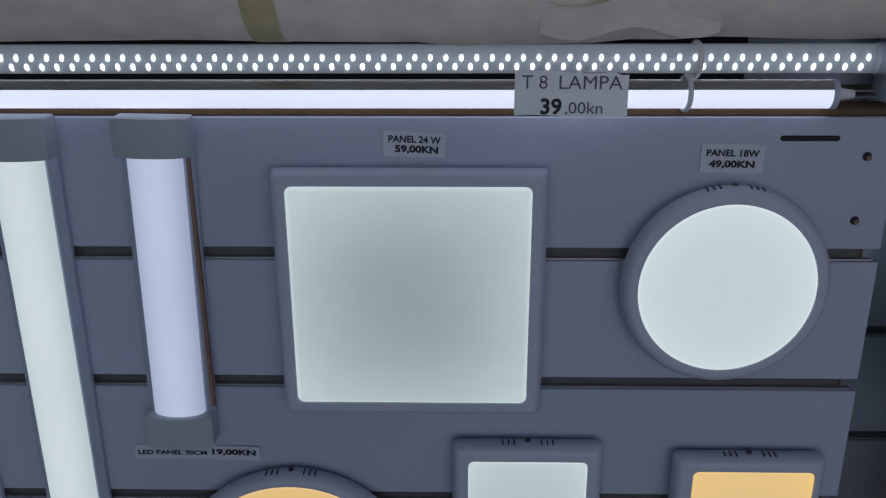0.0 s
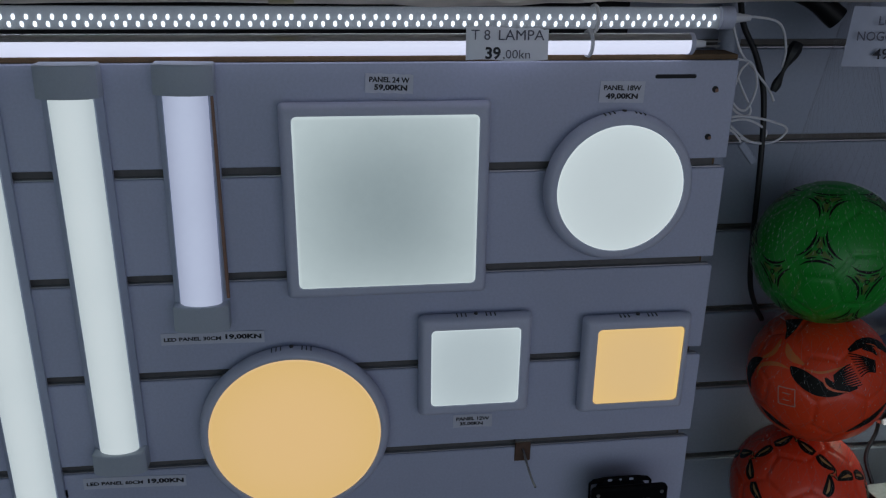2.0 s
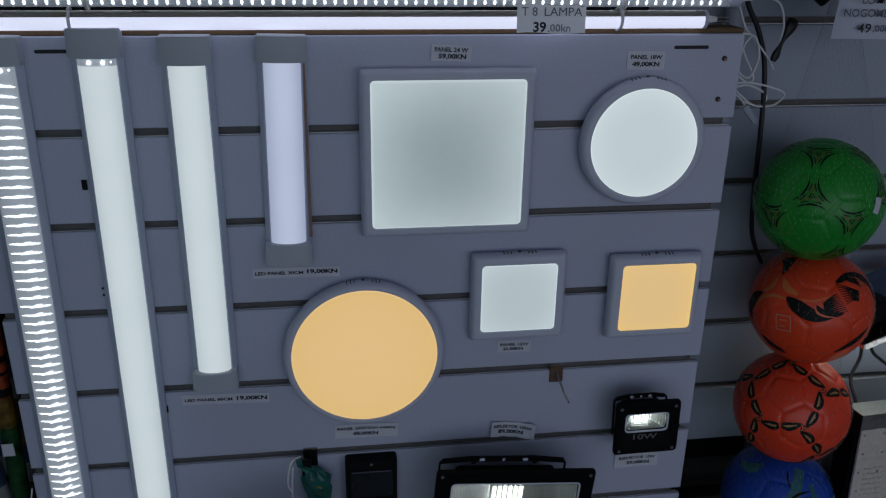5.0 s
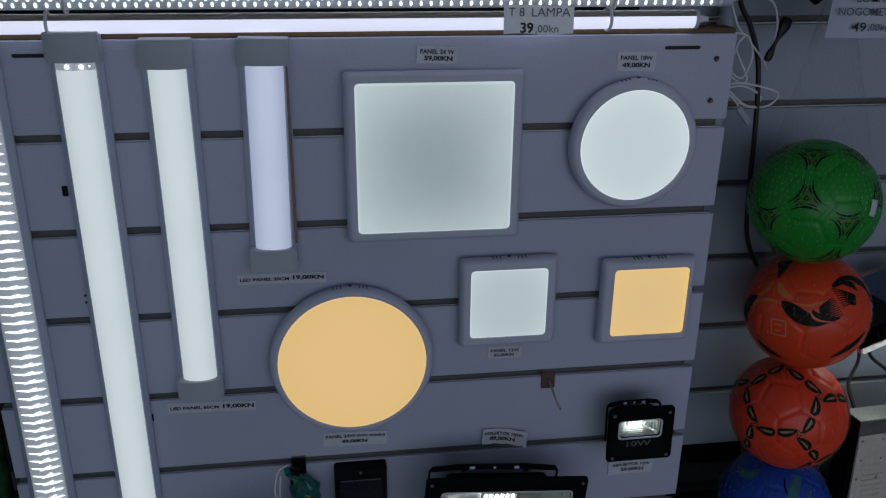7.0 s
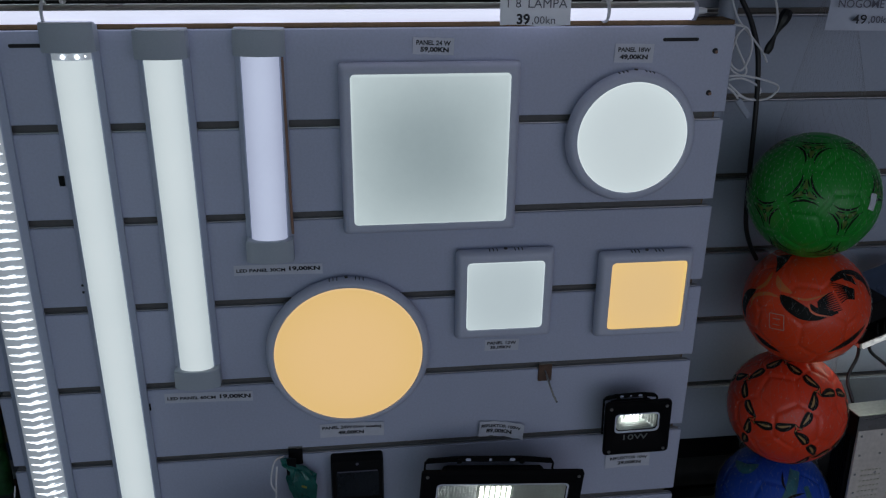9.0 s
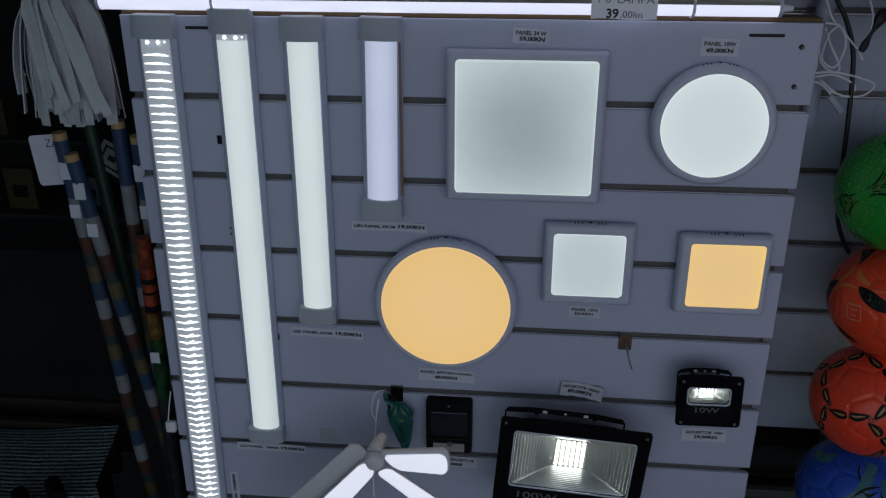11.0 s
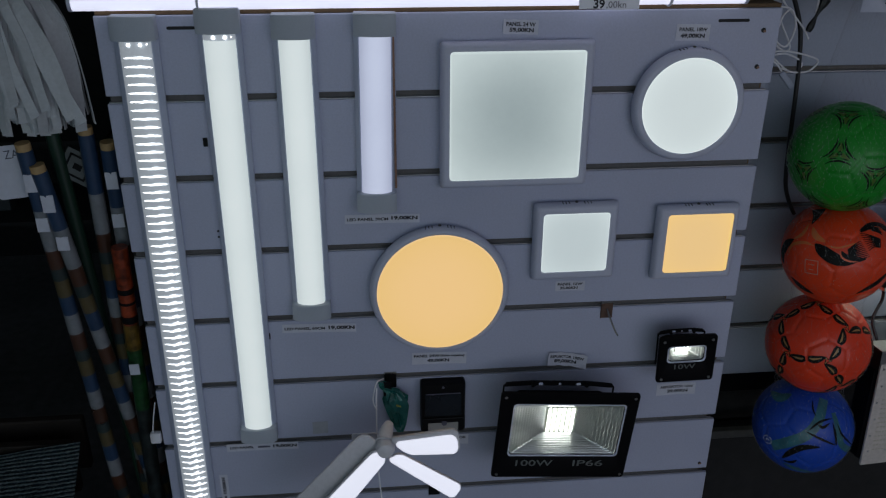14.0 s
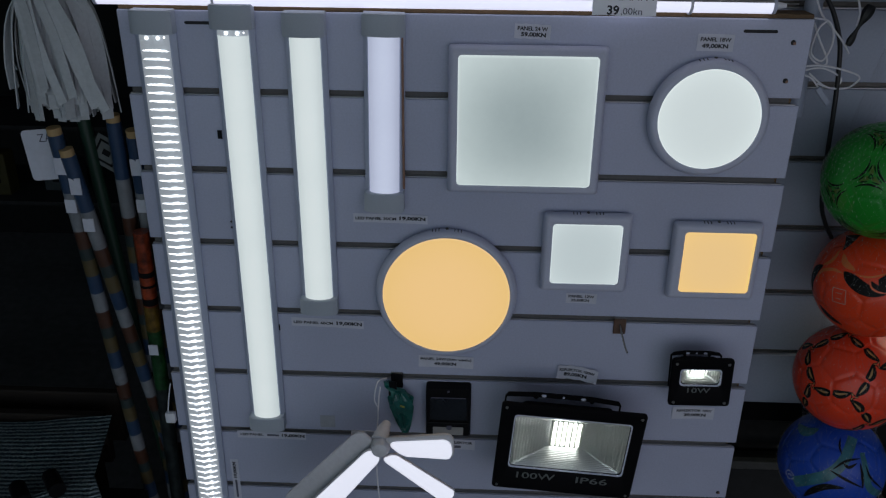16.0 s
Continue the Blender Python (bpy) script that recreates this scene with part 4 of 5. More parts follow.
def ball(name_label, centre, colour, front, down, gloss=0.40, yaw=0.0, pitch=0.0, roll=0.0):
    c = Vector(centre)
    y = (c - EYE_SIDE).normalized()
    x = y.cross(Vector((0, 0, 1))).normalized()
    z = x.cross(y)
    m = Matrix((x, y, z)).transposed().to_4x4()
    m.translation = c
    ob = thing("football", m, name_label, "ball", "balls hanging in the net")
    spin = Matrix.Rotation(yaw, 3, "Z") @ Matrix.Rotation(-pitch, 3, "X") @ Matrix.Rotation(roll, 3, "Y")
    pents, hexs = [[spin @ v for v in group] for group in turned(front, down)]
    normals = np.array([tuple(v / 2.327) for v in pents] + [tuple(v / 2.267) for v in hexs])
    score = np.sort(unit @ normals.T, axis=1)
    gap = (score[:, -1] - score[:, -2]) * BR * 2.3
    co = unit * (BR - 0.0026 * np.exp(-(gap / 0.0016) ** 2))[:, None]
    me = ball_me.copy()
    me.vertices.foreach_set("co", co.ravel())
    me.polygons.foreach_set("use_smooth", [True] * len(me.polygons))
    me.materials.clear()
    mat = surface("ball_skin", colour, gloss, vary=0.10, fine=400, coarse=14, bump=0.05)
    part("skin", me, mat, ob, "stitched plastic skin")
    return ob, pents, hexs


PRINT_BLACK = surface("black_ball_print", (0.004, 0.004, 0.004), 0.5, vary=0.2, spec=0.2)
taper = lambda w, tip=0.12: (lambda t: w * max(tip, math.sin(math.pi * t) ** 0.7))

# green: three-armed stars on the six-sided patches
green, pents, hexs = ball("green football with black three-armed stars in a net", (0.590, 0.860, 1.197), (0.008, 0.25, 0.018), hexes[0], ico[tri[0][0]], yaw=-0.13, pitch=0.04, roll=-0.05)
black, goldp = Print(green, "star_arm", PRINT_BLACK, 0.0005), Print(green, "gold_print", surface("olive_ball_print", (0.075, 0.14, 0.015), 0.4, vary=0.2), 0.0004)
for h in hexs:
    f = black.frame_at(h)
    near_hex = sorted(hexs, key=lambda q: -q.dot(h))[1]
    base_angle = math.atan2((near_hex - h).dot(f[2]), (near_hex - h).dot(f[1]))
    polar = lambda r, t: (r * math.cos(t), r * math.sin(t))
    for k in range(3):
        a, b = base_angle + k * 2 * math.pi / 3, base_angle + (k + 1) * 2 * math.pi / 3
        mid = (a + b) / 2
        black.stroke(f, [polar(0.31, a + 0.22), polar(0.215, a + 0.30), polar(0.150, a + 0.62), polar(0.128, mid), polar(0.150, b - 0.62), polar(0.215, b - 0.30), polar(0.31, b - 0.22)], taper(0.036, 0.05), 3)
        for c, d in ((a, 1), (b, -1)):
            black.stroke(f, [polar(0.200, c + 0.10 * d), polar(0.140, c + 0.24 * d), polar(0.088, mid - 0.25 * d)], taper(0.022, 0.1), 3)
        black.stroke(f, [polar(0.044, a), polar(0.024, mid), polar(0.044, b)], lambda t: 0.017, 3)
        goldp.stroke(f, [polar(0.04, a), polar(0.10, a), polar(0.19, a)], lambda t: 0.075 * (1 - t) + 0.015)
tagp = Print(green, "sticker", PAPER, 0.0010)
f = tagp.frame_at(Vector((0.80, -0.55, 0.02)))
tagp.stroke(f, [(-0.02, -0.13), (0, 0.0), (0.01, 0.12)], lambda t: 0.15)

# orange with black swooshes
orange, pents, hexs = ball("orange football with black swooshes in a net", (0.612, 0.858, 0.994), (0.74, 0.052, 0.008), ico[0], ico[1])
black, pale = Print(orange, "swoosh_print", PRINT_BLACK, 0.0004), Print(orange, "pale_print", surface("pale_orange_print", (0.62, 0.17, 0.04), 0.35, vary=0.1), 0.0003)
f = black.frame_at(Vector((0.0, -1, 0.0)))
# main swoosh: a solid blade running into a fan of thin lines
black.stroke(f, [(-0.41, 0.08), (-0.27, -0.02), (-0.05, -0.13), (0.16, -0.16), (0.38, -0.12)], lambda t: 0.02 + 0.25 * math.sin(math.pi * min(1, t * 1.05)) ** 0.8 * (1 - 0.35 * t))
black.stroke(f, [(0.06, 0.02), (0.15, -0.07), (0.31, -0.09), (0.5, -0.04)], taper(0.13, 0.2))
for i in range(10):
    t = i / 9
    x0, z0 = 0.35 + 0.21 * t, 0.27 - 0.25 * t
    black.stroke(f, [(x0, z0), (x0 * 0.55 + 0.09, z0 - 0.055 - 0.02 * t), (x0 * 0.25 + 0.07, z0 * 0.6 - 0.10 - 0.03 * t)], lambda t: 0.012 + 0.022 * t, 3)
# upper swoosh with its own fan
black.stroke(f, [(0.31, 0.46), (0.51, 0.64), (0.79, 0.73), (1.08, 0.67), (1.26, 0.42)], lambda t: 0.03 + 0.15 * math.sin(math.pi * min(1, t * 0.95 + 0.02)) ** 0.7)
black.stroke(f, [(0.51, 0.54), (0.66, 0.58), (0.78, 0.51)], taper(0.10, 0.2))
for i in range(9):
    t = i / 8
    x0, z0 = 0.3 + 0.22 * t, 0.42 - 0.30 * t
    black.stroke(f, [(x0, z0), (x0 * 0.6 + 0.30, z0 * 0.7 + 0.13), (0.74 + 0.02 * t, 0.40 - 0.16 * t)], lambda t: 0.012 + 0.020 * t, 3)
orange_line = Print(orange, "orange_line", surface("bright_orange_print", (0.70, 0.10, 0.02), 0.35, vary=0.1), 0.0008)
orange_line.stroke(f, [(0.03, 0.03), (0.08, -0.08), (0.2, -0.13), (0.39, -0.12)], taper(0.035, 0.4))
orange_line.stroke(f, [(0.58, 0.65), (0.74, 0.66), (0.84, 0.53), (0.82, 0.42)], taper(0.030, 0.4))
# blades at the rim
black.stroke(f, [(-0.54, 0.88), (-0.53, 0.68), (-0.57, 0.47)], lambda t: 0.30 * (1 - t) + 0.02)
black.stroke(f, [(-0.89, 0.11), (-1.1, -0.03), (-1.23, -0.28), (-1.15, -0.53)], taper(0.26, 0.1))
black.stroke(f, [(-0.88, -0.79), (-0.62, -0.95), (-0.31, -1.06)], taper(0.16, 0.2))
black.stroke(f, [(0.54, -0.82), (0.89, -0.55), (1.19, -0.23)], taper(0.14, 0.2))
pale.stroke(f, [(-0.93, 0.1), (-0.71, 0.24), (-0.63, 0.48)], taper(0.08))
pale.stroke(f, [(-0.53, 0.41), (-0.43, 0.23), (-0.23, 0.14)], taper(0.12))
pale.stroke(f, [(-0.96, -0.23), (-0.91, -0.02), (-0.64, 0.07), (-0.42, 0.04)], taper(0.07))
pale.stroke(f, [(-0.22, 0.08), (0.01, 0.08), (0.31, 0.24)], taper(0.035))
mark = Print(orange, "sticker_line", surface("pale_sticker_print", (0.50, 0.30, 0.24), 0.5, vary=0.1), 0.0008)
f = mark.frame_at(Vector((-0.45, -1, -0.42)))
for p in ([(-0.12, -0.13), (-0.12, 0.0), (-0.12, 0.13)], [(0.12, -0.13), (0.12, 0.0), (0.12, 0.13)], [(-0.12, 0.13), (0, 0.13), (0.12, 0.13)], [(-0.12, -0.13), (0, -0.13), (0.12, -0.13)], [(-0.06, 0.05), (0, 0.05), (0.06, 0.05)], [(-0.05, -0.05), (0, -0.05), (0.04, -0.05)]):
    mark.stroke(f, p, lambda t: 0.014)

# red-orange with leaf pairs between the six-sided patches
red, pents, hexs = ball("red-orange football with black leaf pattern in a net", (0.613, 0.857, 0.781), (0.76, 0.048, 0.011), ico[0], -hexes[[i for i, t in enumerate(tri) if 0 in t][1]], yaw=-0.175, pitch=0.205, roll=-0.03)
black, goldp = Print(red, "leaf_print", PRINT_BLACK, 0.0004), Print(red, "gold_print", surface("tan_ball_print", (0.36, 0.20, 0.07), 0.4, vary=0.2), 0.0007)
for i, a in enumerate(hexs):
    for b in hexs[i + 1:]:
        if a.dot(b) < 0.70:
            continue
        mid = (a + b).normalized()
        n = mid
        e1 = (b - a).normalized()
        e2 = n.cross(e1)
        f = (n, e1, e2)
        for s in (-1, 1):
            black.stroke(f, [(0.022 * s, 0.012 * s + 0.012), (0.16 * s, 0.020 * s + 0.024), (0.34 * s, 0.050 * s - 0.026)], lambda t: 0.155 * math.sin(math.pi * (0.16 + 0.84 * t)) ** 0.75 + 0.004)
            goldp.stroke(f, [(0.050 * s, 0.014 * s + 0.012), (0.13 * s, 0.020 * s + 0.020), (0.26 * s, 0.038 * s - 0.004)], taper(0.040))
for h in hexs:
    f = black.frame_at(h)
    near_pent = sorted(pents, key=lambda q: -q.dot(h))[0]
    a0 = math.atan2((near_pent - h).dot(f[2]), (near_pent - h).dot(f[1]))
    for k in range(3):
        a, b = a0 + k * 2 * math.pi / 3, a0 + (k + 1) * 2 * math.pi / 3
        black.stroke(f, [(0.085 * math.cos(a), 0.085 * math.sin(a)), (0.030 * math.cos((a + b) / 2), 0.030 * math.sin((a + b) / 2)), (0.085 * math.cos(b), 0.085 * math.sin(b))], lambda t: 0.018, 3)
        goldp.stroke(f, [(0.02 * math.cos(a), 0.02 * math.sin(a)), (0.045 * math.cos(a), 0.045 * math.sin(a)), (0.075 * math.cos(a), 0.075 * math.sin(a))], taper(0.022), 2)

# blue with green-grey bands
blue, pents, hexs = ball("blue football with green-grey bands in a net", (0.619, 0.857, 0.569), (0.008, 0.060, 0.42), ico[0], ico[1])
band, black = Print(blue, "band_print", surface("green_grey_print", (0.03, 0.13, 0.16), 0.35, vary=0.4, coarse=30), 0.0003), Print(blue, "line_print", PRINT_BLACK, 0.0006)
f = band.frame_at(Vector((0.0, -1, 0.0)))
band.stroke(f, [(-0.56, -0.68), (-0.23, -0.47), (0.08, -0.23), (0.26, 0.11), (0.31, 0.64)], lambda t: 0.24 - 0.05 * t)
band.stroke(f, [(0.54, 0.39), (0.72, 0.05), (0.93, -0.27), (1.49, -0.43)], lambda t: 0.10 + 0.10 * t)
band.stroke(f, [(-0.26, -1.08), (0.09, -1.21), (0.57, -1.28)], taper(0.18))
band.stroke(f, [(-0.87, 0.61), (-0.58, 0.44), (-0.34, 0.57)], taper(0.22))
black.stroke(f, [(0.07, -0.14), (0.38, -0.22), (0.75, -0.29)], taper(0.055))
black.stroke(f, [(0.76, -0.31), (0.67, -0.07), (0.55, 0.18)], taper(0.060))
black.stroke(f, [(0.12, -0.11), (0.3, 0.12), (0.53, 0.26)], taper(0.050))
black.stroke(f, [(0.26, 0.07), (0.37, 0.02), (0.5, 0.15)], taper(0.060))
black.stroke(f, [(-0.3, -0.94), (-0.15, -0.7), (0.08, -0.49), (0.42, -0.39)], taper(0.14, 0.05))
black.stroke(f, [(-0.28, -0.99), (-0.09, -0.96), (0.04, -0.83)], taper(0.08, 0.05))
black.stroke(f, [(0.66, 0.18), (0.87, -0.05), (1.42, -0.26)], taper(0.05))
black.stroke(f, [(0.09, 0.53), (0.12, 0.35), (0.2, 0.21)], taper(0.04))
logo = Print(blue, "badge_line", surface("pale_badge", (0.45, 0.5, 0.6), 0.5), 0.0008)
f = logo.frame_at(Vector((-0.70, -0.75, -0.58)))
for k in range(5):
    a = k * 1.257
    logo.stroke(f, [(0.10 * math.cos(a), 0.08 * math.sin(a)), (0.11 * math.cos(a + 0.5), 0.09 * math.sin(a + 0.5)), (0.10 * math.cos(a + 1), 0.08 * math.sin(a + 1))], lambda t: 0.022)
logo.stroke(f, [(-0.04, 0.0), (0.0, 0.02), (0.05, -0.01)], lambda t: 0.03)

# the net round them
NET = surface("white_net_thread", (0.22, 0.225, 0.24), 0.6, vary=0.1)
net = thing("ball_net", (0, 0, 0), "thin white string net holding four balls", "net")
centres = [Vector((0.590, 0.860, 1.197)), Vector((0.612, 0.858, 0.994)), Vector((0.613, 0.857, 0.781)), Vector((0.619, 0.857, 0.569))]


def net_at(z, a):
    best = 0.012
    cx, cy = 0.60, 0.86
    for q in centres:
        if abs(z - q.z) < BR + 0.0015:
            r = math.sqrt((BR + 0.0022) ** 2 - (z - q.z) ** 2) if abs(z - q.z) < BR + 0.0022 else 0
            if r > best:
                best, cx, cy = r, q.x, q.y
    bulge = 0.070 if 0.5 < z < 1.2 else 0.014
    if best < bulge:
        best = bulge
        k = min(centres, key=lambda q: abs(q.z - z))
        cx, cy = k.x, k.y
    if z > 1.29:
        s = min(1, (z - 1.29) / 0.30)
        best = 0.070 * (1 - s) + 0.004
        cx, cy = 0.590 + 0.04 * s, 0.860 + 0.10 * s
    return Vector((cx + best * math.cos(a), cy + best * math.sin(a), z))


STRANDS = 34
for d in (-1, 1):
    for i in range(STRANDS):
        pts = []
        for j in range(90):
            z = 0.462 + (1.58 - 0.462) * j / 89
            pts.append(net_at(z, 2 * math.pi * i / STRANDS + d * (z - 0.46) * 6.0))
        part("strand", rod(pts, 0.00008, 3), NET, net)

# glints of the net as pale ticks on the balls' skins, denser towards the top
GLINT = surface("pale_net_glint", (0.50, 0.55, 0.52), 0.5, vary=0.15)
glints = bmesh.new()
glint_rng = random.Random(31)
for c, share in zip(centres, (1.0, 0.30, 0.25, 0.25)):
    for j in range(-11, 16):
        lat = j * 0.088 + 0.02
        if abs(lat) > 1.45:
            continue
        count = int(64 * math.cos(lat))
        for i in range(count):
            if glint_rng.random() > share * (0.35 + 0.65 * min(1, max(0, 0.55 + lat))):
                continue
            a = 2 * math.pi * (i + 0.5 * (j % 2)) / count + glint_rng.uniform(-0.012, 0.012)
            n = Vector((math.cos(a) * math.cos(lat), math.sin(a) * math.cos(lat), math.sin(lat)))
            east = Vector((-math.sin(a), math.cos(a), 0))
            north = n.cross(east) * -1
            p = c + n * (BR + 0.0013)
            long, wide = glint_rng.uniform(0.0014, 0.0034), 0.00026
            ring_pts = [glints.verts.new(q) for q in (p + north * long, p + east * wide, p - north * long, p - east * wide)]
            top = glints.verts.new(p + n * 0.0005)
            for k in range(4):
                glints.faces.new((ring_pts[k], ring_pts[(k + 1) % 4], top))
part("glints", glints, GLINT, net, "glints of the net, shaped as pale ticks")

# price sign over the balls
sheet = thing("price_sign", Matrix.Translation((0.622, 0.850, 1.509)) @ pose(0, 0, 0, -5, 0.8, 0), "laminated white price sheet hanging over the balls", "price sign")
bm = sheet_mesh(0.132, 0.078, lambda x, z: 0.003 * math.sin(x * 40), 10, 4)
for v in bm.verts:
    v.co.x += 0.10 * v.co.z
# white sheet given a darker colour for the shade it hangs in
part("sheet", bm, surface("shaded_plastic_sheet", (0.40, 0.43, 0.53), 0.35, vary=0.08, fine=60, coarse=12, bump=0.05), sheet, smooth=True)
for body, z, w, h, ink, x in (("LOPTA", 0.021, 0.056, 0.012, GREY_INK, 0), ("NOGOMETNA", 0.001, 0.112, 0.012, GREY_INK, 0), ("49", -0.022, 0.024, 0.014, INK, -0.018), (",00kn", -0.023, 0.036, 0.012, GREY_INK, 0.015)):
    lettering(sheet, body, x, z, w, h, -0.0045, ink, 0.008)
part("clip", box(0.0, 0.006, -0.008, 0.004, 0.016, 0.050, 0.001), BLACK_PLASTIC, sheet)
part("yellow_clip", box(0.004, 0.016, -0.006, 0.002, 0.040, 0.062, 0.002), surface("yellow_plastic", (0.5, 0.38, 0.03), 0.4), sheet, "yellow plastic clip")
arm = thing("display_hook", (0.66, 1.02, 1.60), "long steel hook carrying the ball net and sign", "hook")
part("arm", rod(smooth_line([(0, 0, 0), (-0.01, -0.08, -0.01), (-0.03, -0.17, -0.02), (-0.035, -0.19, -0.005)], 5), 0.003, 8), CHROME, arm, smooth=True)
part("plate", box(-0.016, 0.016, -0.004, 0.0, -0.03, 0.02, 0.001), CHROME, arm)

# dark sandal-like handle hanging above
grip = thing("black_handle", (0.495, 0.90, 1.560), "rounded black plastic handle hanging over the cables", "handle")
part("grip", rod(smooth_line([(-0.10, 0.03, 0.02), (-0.04, 0.0, 0.012), (0.02, -0.01, -0.002), (0.06, -0.02, -0.03)], 6), 0.012, 12, lambda t: 0.010 + 0.006 * t), BLACK_PLASTIC, grip, smooth=True)

# ---- working lights beside the balls ----
plate_light = thing("led_work_light", Matrix.Translation((0.715, 0.79, 0.655)) @ pose(0, 0, 0, -3, 0, 4), "silver work light with rows of unlit diodes and rivets", "work light")
PW, PH = 0.26, 0.290
part("face", box(0.012, PW, 0.0, 0.006, -PH / 2 - 0.005, PH / 2 - 0.035, 0.001), SILVER, plate_light, "pale riveted metal face")
part("frame_top", box(-0.002, PW, -0.012, 0.036, PH / 2 - 0.036, PH / 2 - 0.004, 0.0015), STEEL, plate_light, "bright metal top rail")
part("rail_end", box(-0.004, -0.0022, -0.012, 0.05, PH / 2 - 0.050, PH / 2 - 0.004), BLACK_PLASTIC, plate_light)
part("body", box(0.015, PW, 0.0065, 0.060, -PH / 2, PH / 2 - 0.037, 0.004), BLACK_PAINT, plate_light, "black finned body")
for i in range(9):
    part("fin", box(0.006, 0.015, 0.010 + i * 0.0055, 0.0125 + i * 0.0055, -PH / 2 + 0.01, PH / 2 - 0.05), BLACK_PAINT, plate_light)
part("bracket_block", box(0.085, 0.125, -0.014, 0.03, PH / 2 - 0.004, PH / 2 + 0.018, 0.001), STEEL, plate_light)
rivet = to_mesh(loft([ring(0.0026, 0.0, 8), ring(0.0018, -0.0016, 8)]), "rivet")
rivet.materials.append(STEEL)
for i in range(6):
    part("rivet", rivet, None, plate_light, at=(0.022 + 0.042 * i, -0.012, PH / 2 - 0.027))
for i in range(6):
    for j in range(6):
        part("rivet", rivet, None, plate_light, at=(0.020 + 0.042 * i + 0.003 * (j % 2), 0.0, PH / 2 - 0.055 - 0.041 * j))
chip = to_mesh(box(-0.0022, 0.0022, -0.0016, 0.0, -0.0016, 0.0016, 0.0004), "diode")
chip.materials.append(surface("unlit_diode", (0.55, 0.52, 0.44), 0.3, vary=0.1))
for block in range(3):
    for i in range(6):
        for j in range(12):
            part("diode", chip, None, plate_light, at=(0.034 + 0.062 * block + 0.0075 * i, 0.0, 0.015 - 0.0115 * j))

SPARKLE, tree, bsdf = shader("lit_diode_strip")
cells = tree.nodes.new("ShaderNodeTexVoronoi")
cells.inputs["Scale"].default_value = 190
ramp = tree.nodes.new("ShaderNodeMapRange")
ramp.inputs["From Min"].default_value, ramp.inputs["From Max"].default_value = 0.15, 0.75
ramp.inputs["To Min"].default_value, ramp.inputs["To Max"].default_value = 0.75, 0.12
coords = tree.nodes.new("ShaderNodeTexCoord")
tree.links.new(coords.outputs["Object"], cells.inputs["Vector"])
tree.links.new(cells.outputs["Distance"], ramp.inputs["Value"])
tree.links.new(ramp.outputs[0], bsdf.inputs["Emission Strength"])
bsdf.inputs["Emission Color"].default_value = (1.0, 1.0, 0.9, 1)
FIELD = plain_glow("lit_diode_field", (0.95, 1.0, 0.78), 3.0)
top_light = thing("led_work_light", Matrix.Translation((0.705, 0.815, 0.925)) @ pose(0, 0, 0, 0, -14, 10), "black work light seen on edge with a bright diode strip", "work light")
part("diode_plate", box(0, 0.24, 0.0, 0.14, -0.006, 0.004, 0.001), STEEL, top_light, "silver plate edge")
part("strip", box(0.004, 0.238, -0.0035, -0.0005, -0.006, 0.005, 0.0008), SPARKLE, top_light, "glittering lit diode strip")
part("diode_field", box(0.006, 0.236, 0.004, 0.136, -0.0085, -0.0064), FIELD, top_light, "lit diode field under the plate")
for i in range(14):
    part("fin", box(0.040 + i * 0.014, 0.043 + i * 0.014, 0.004, 0.10, 0.0045, 0.030), BLACK_PAINT, top_light)
part("driver_box", box(0.02, 0.07, 0.01, 0.11, 0.030, 0.070, 0.002), BLACK_PLASTIC, top_light, "black driver box")
# the case's blue is a reflection laid into its dark base colour
part("driver_case", box(0.0705, 0.22, 0.01, 0.11, 0.030, 0.066, 0.002), surface("blue_reflection_driver_case", (0.10, 0.14, 0.22), 0.3, metal=0.5, vary=0.15), top_light, "dull metal driver case with a blue reflection in its colour")
for pts in ([(0.735, 0.86, 0.91), (0.745, 0.87, 0.87), (0.728, 0.86, 0.83), (0.735, 0.84, 0.79)], [(0.755, 0.86, 0.915), (0.77, 0.87, 0.88), (0.815, 0.86, 0.84), (0.82, 0.84, 0.79)]):
    lead = thing("lamp_lead", (0, 0, 0), "thin black lead between the work lights", "cable", "leads of the work lights")
    part("lead", rod(smooth_line(pts, 8), 0.0032, 8), CABLE_BLACK, lead, smooth=True)

# ---- cables at the board's corner ----
cord = thing("power_cable", (0, 0, 0), "thick black power cable hanging behind the board", "cable")
part("cable", rod(smooth_line([(0.435, 0.93, 1.56), (0.452, 0.94, 1.515), (0.478, 0.945, 1.475), (0.500, 0.95, 1.425), (0.509, 0.95, 1.369), (0.515, 0.95, 1.291), (0.522, 0.955, 1.20), (0.532, 0.96, 1.113), (0.552, 0.97, 1.065), (0.575, 0.98, 1.03)], 8), 0.0043, 10), CABLE_BLACK, cord, smooth=True)
white = thing("power_cable", (0, 0, 0), "bundle of thin white leads at the board's corner", "cable")
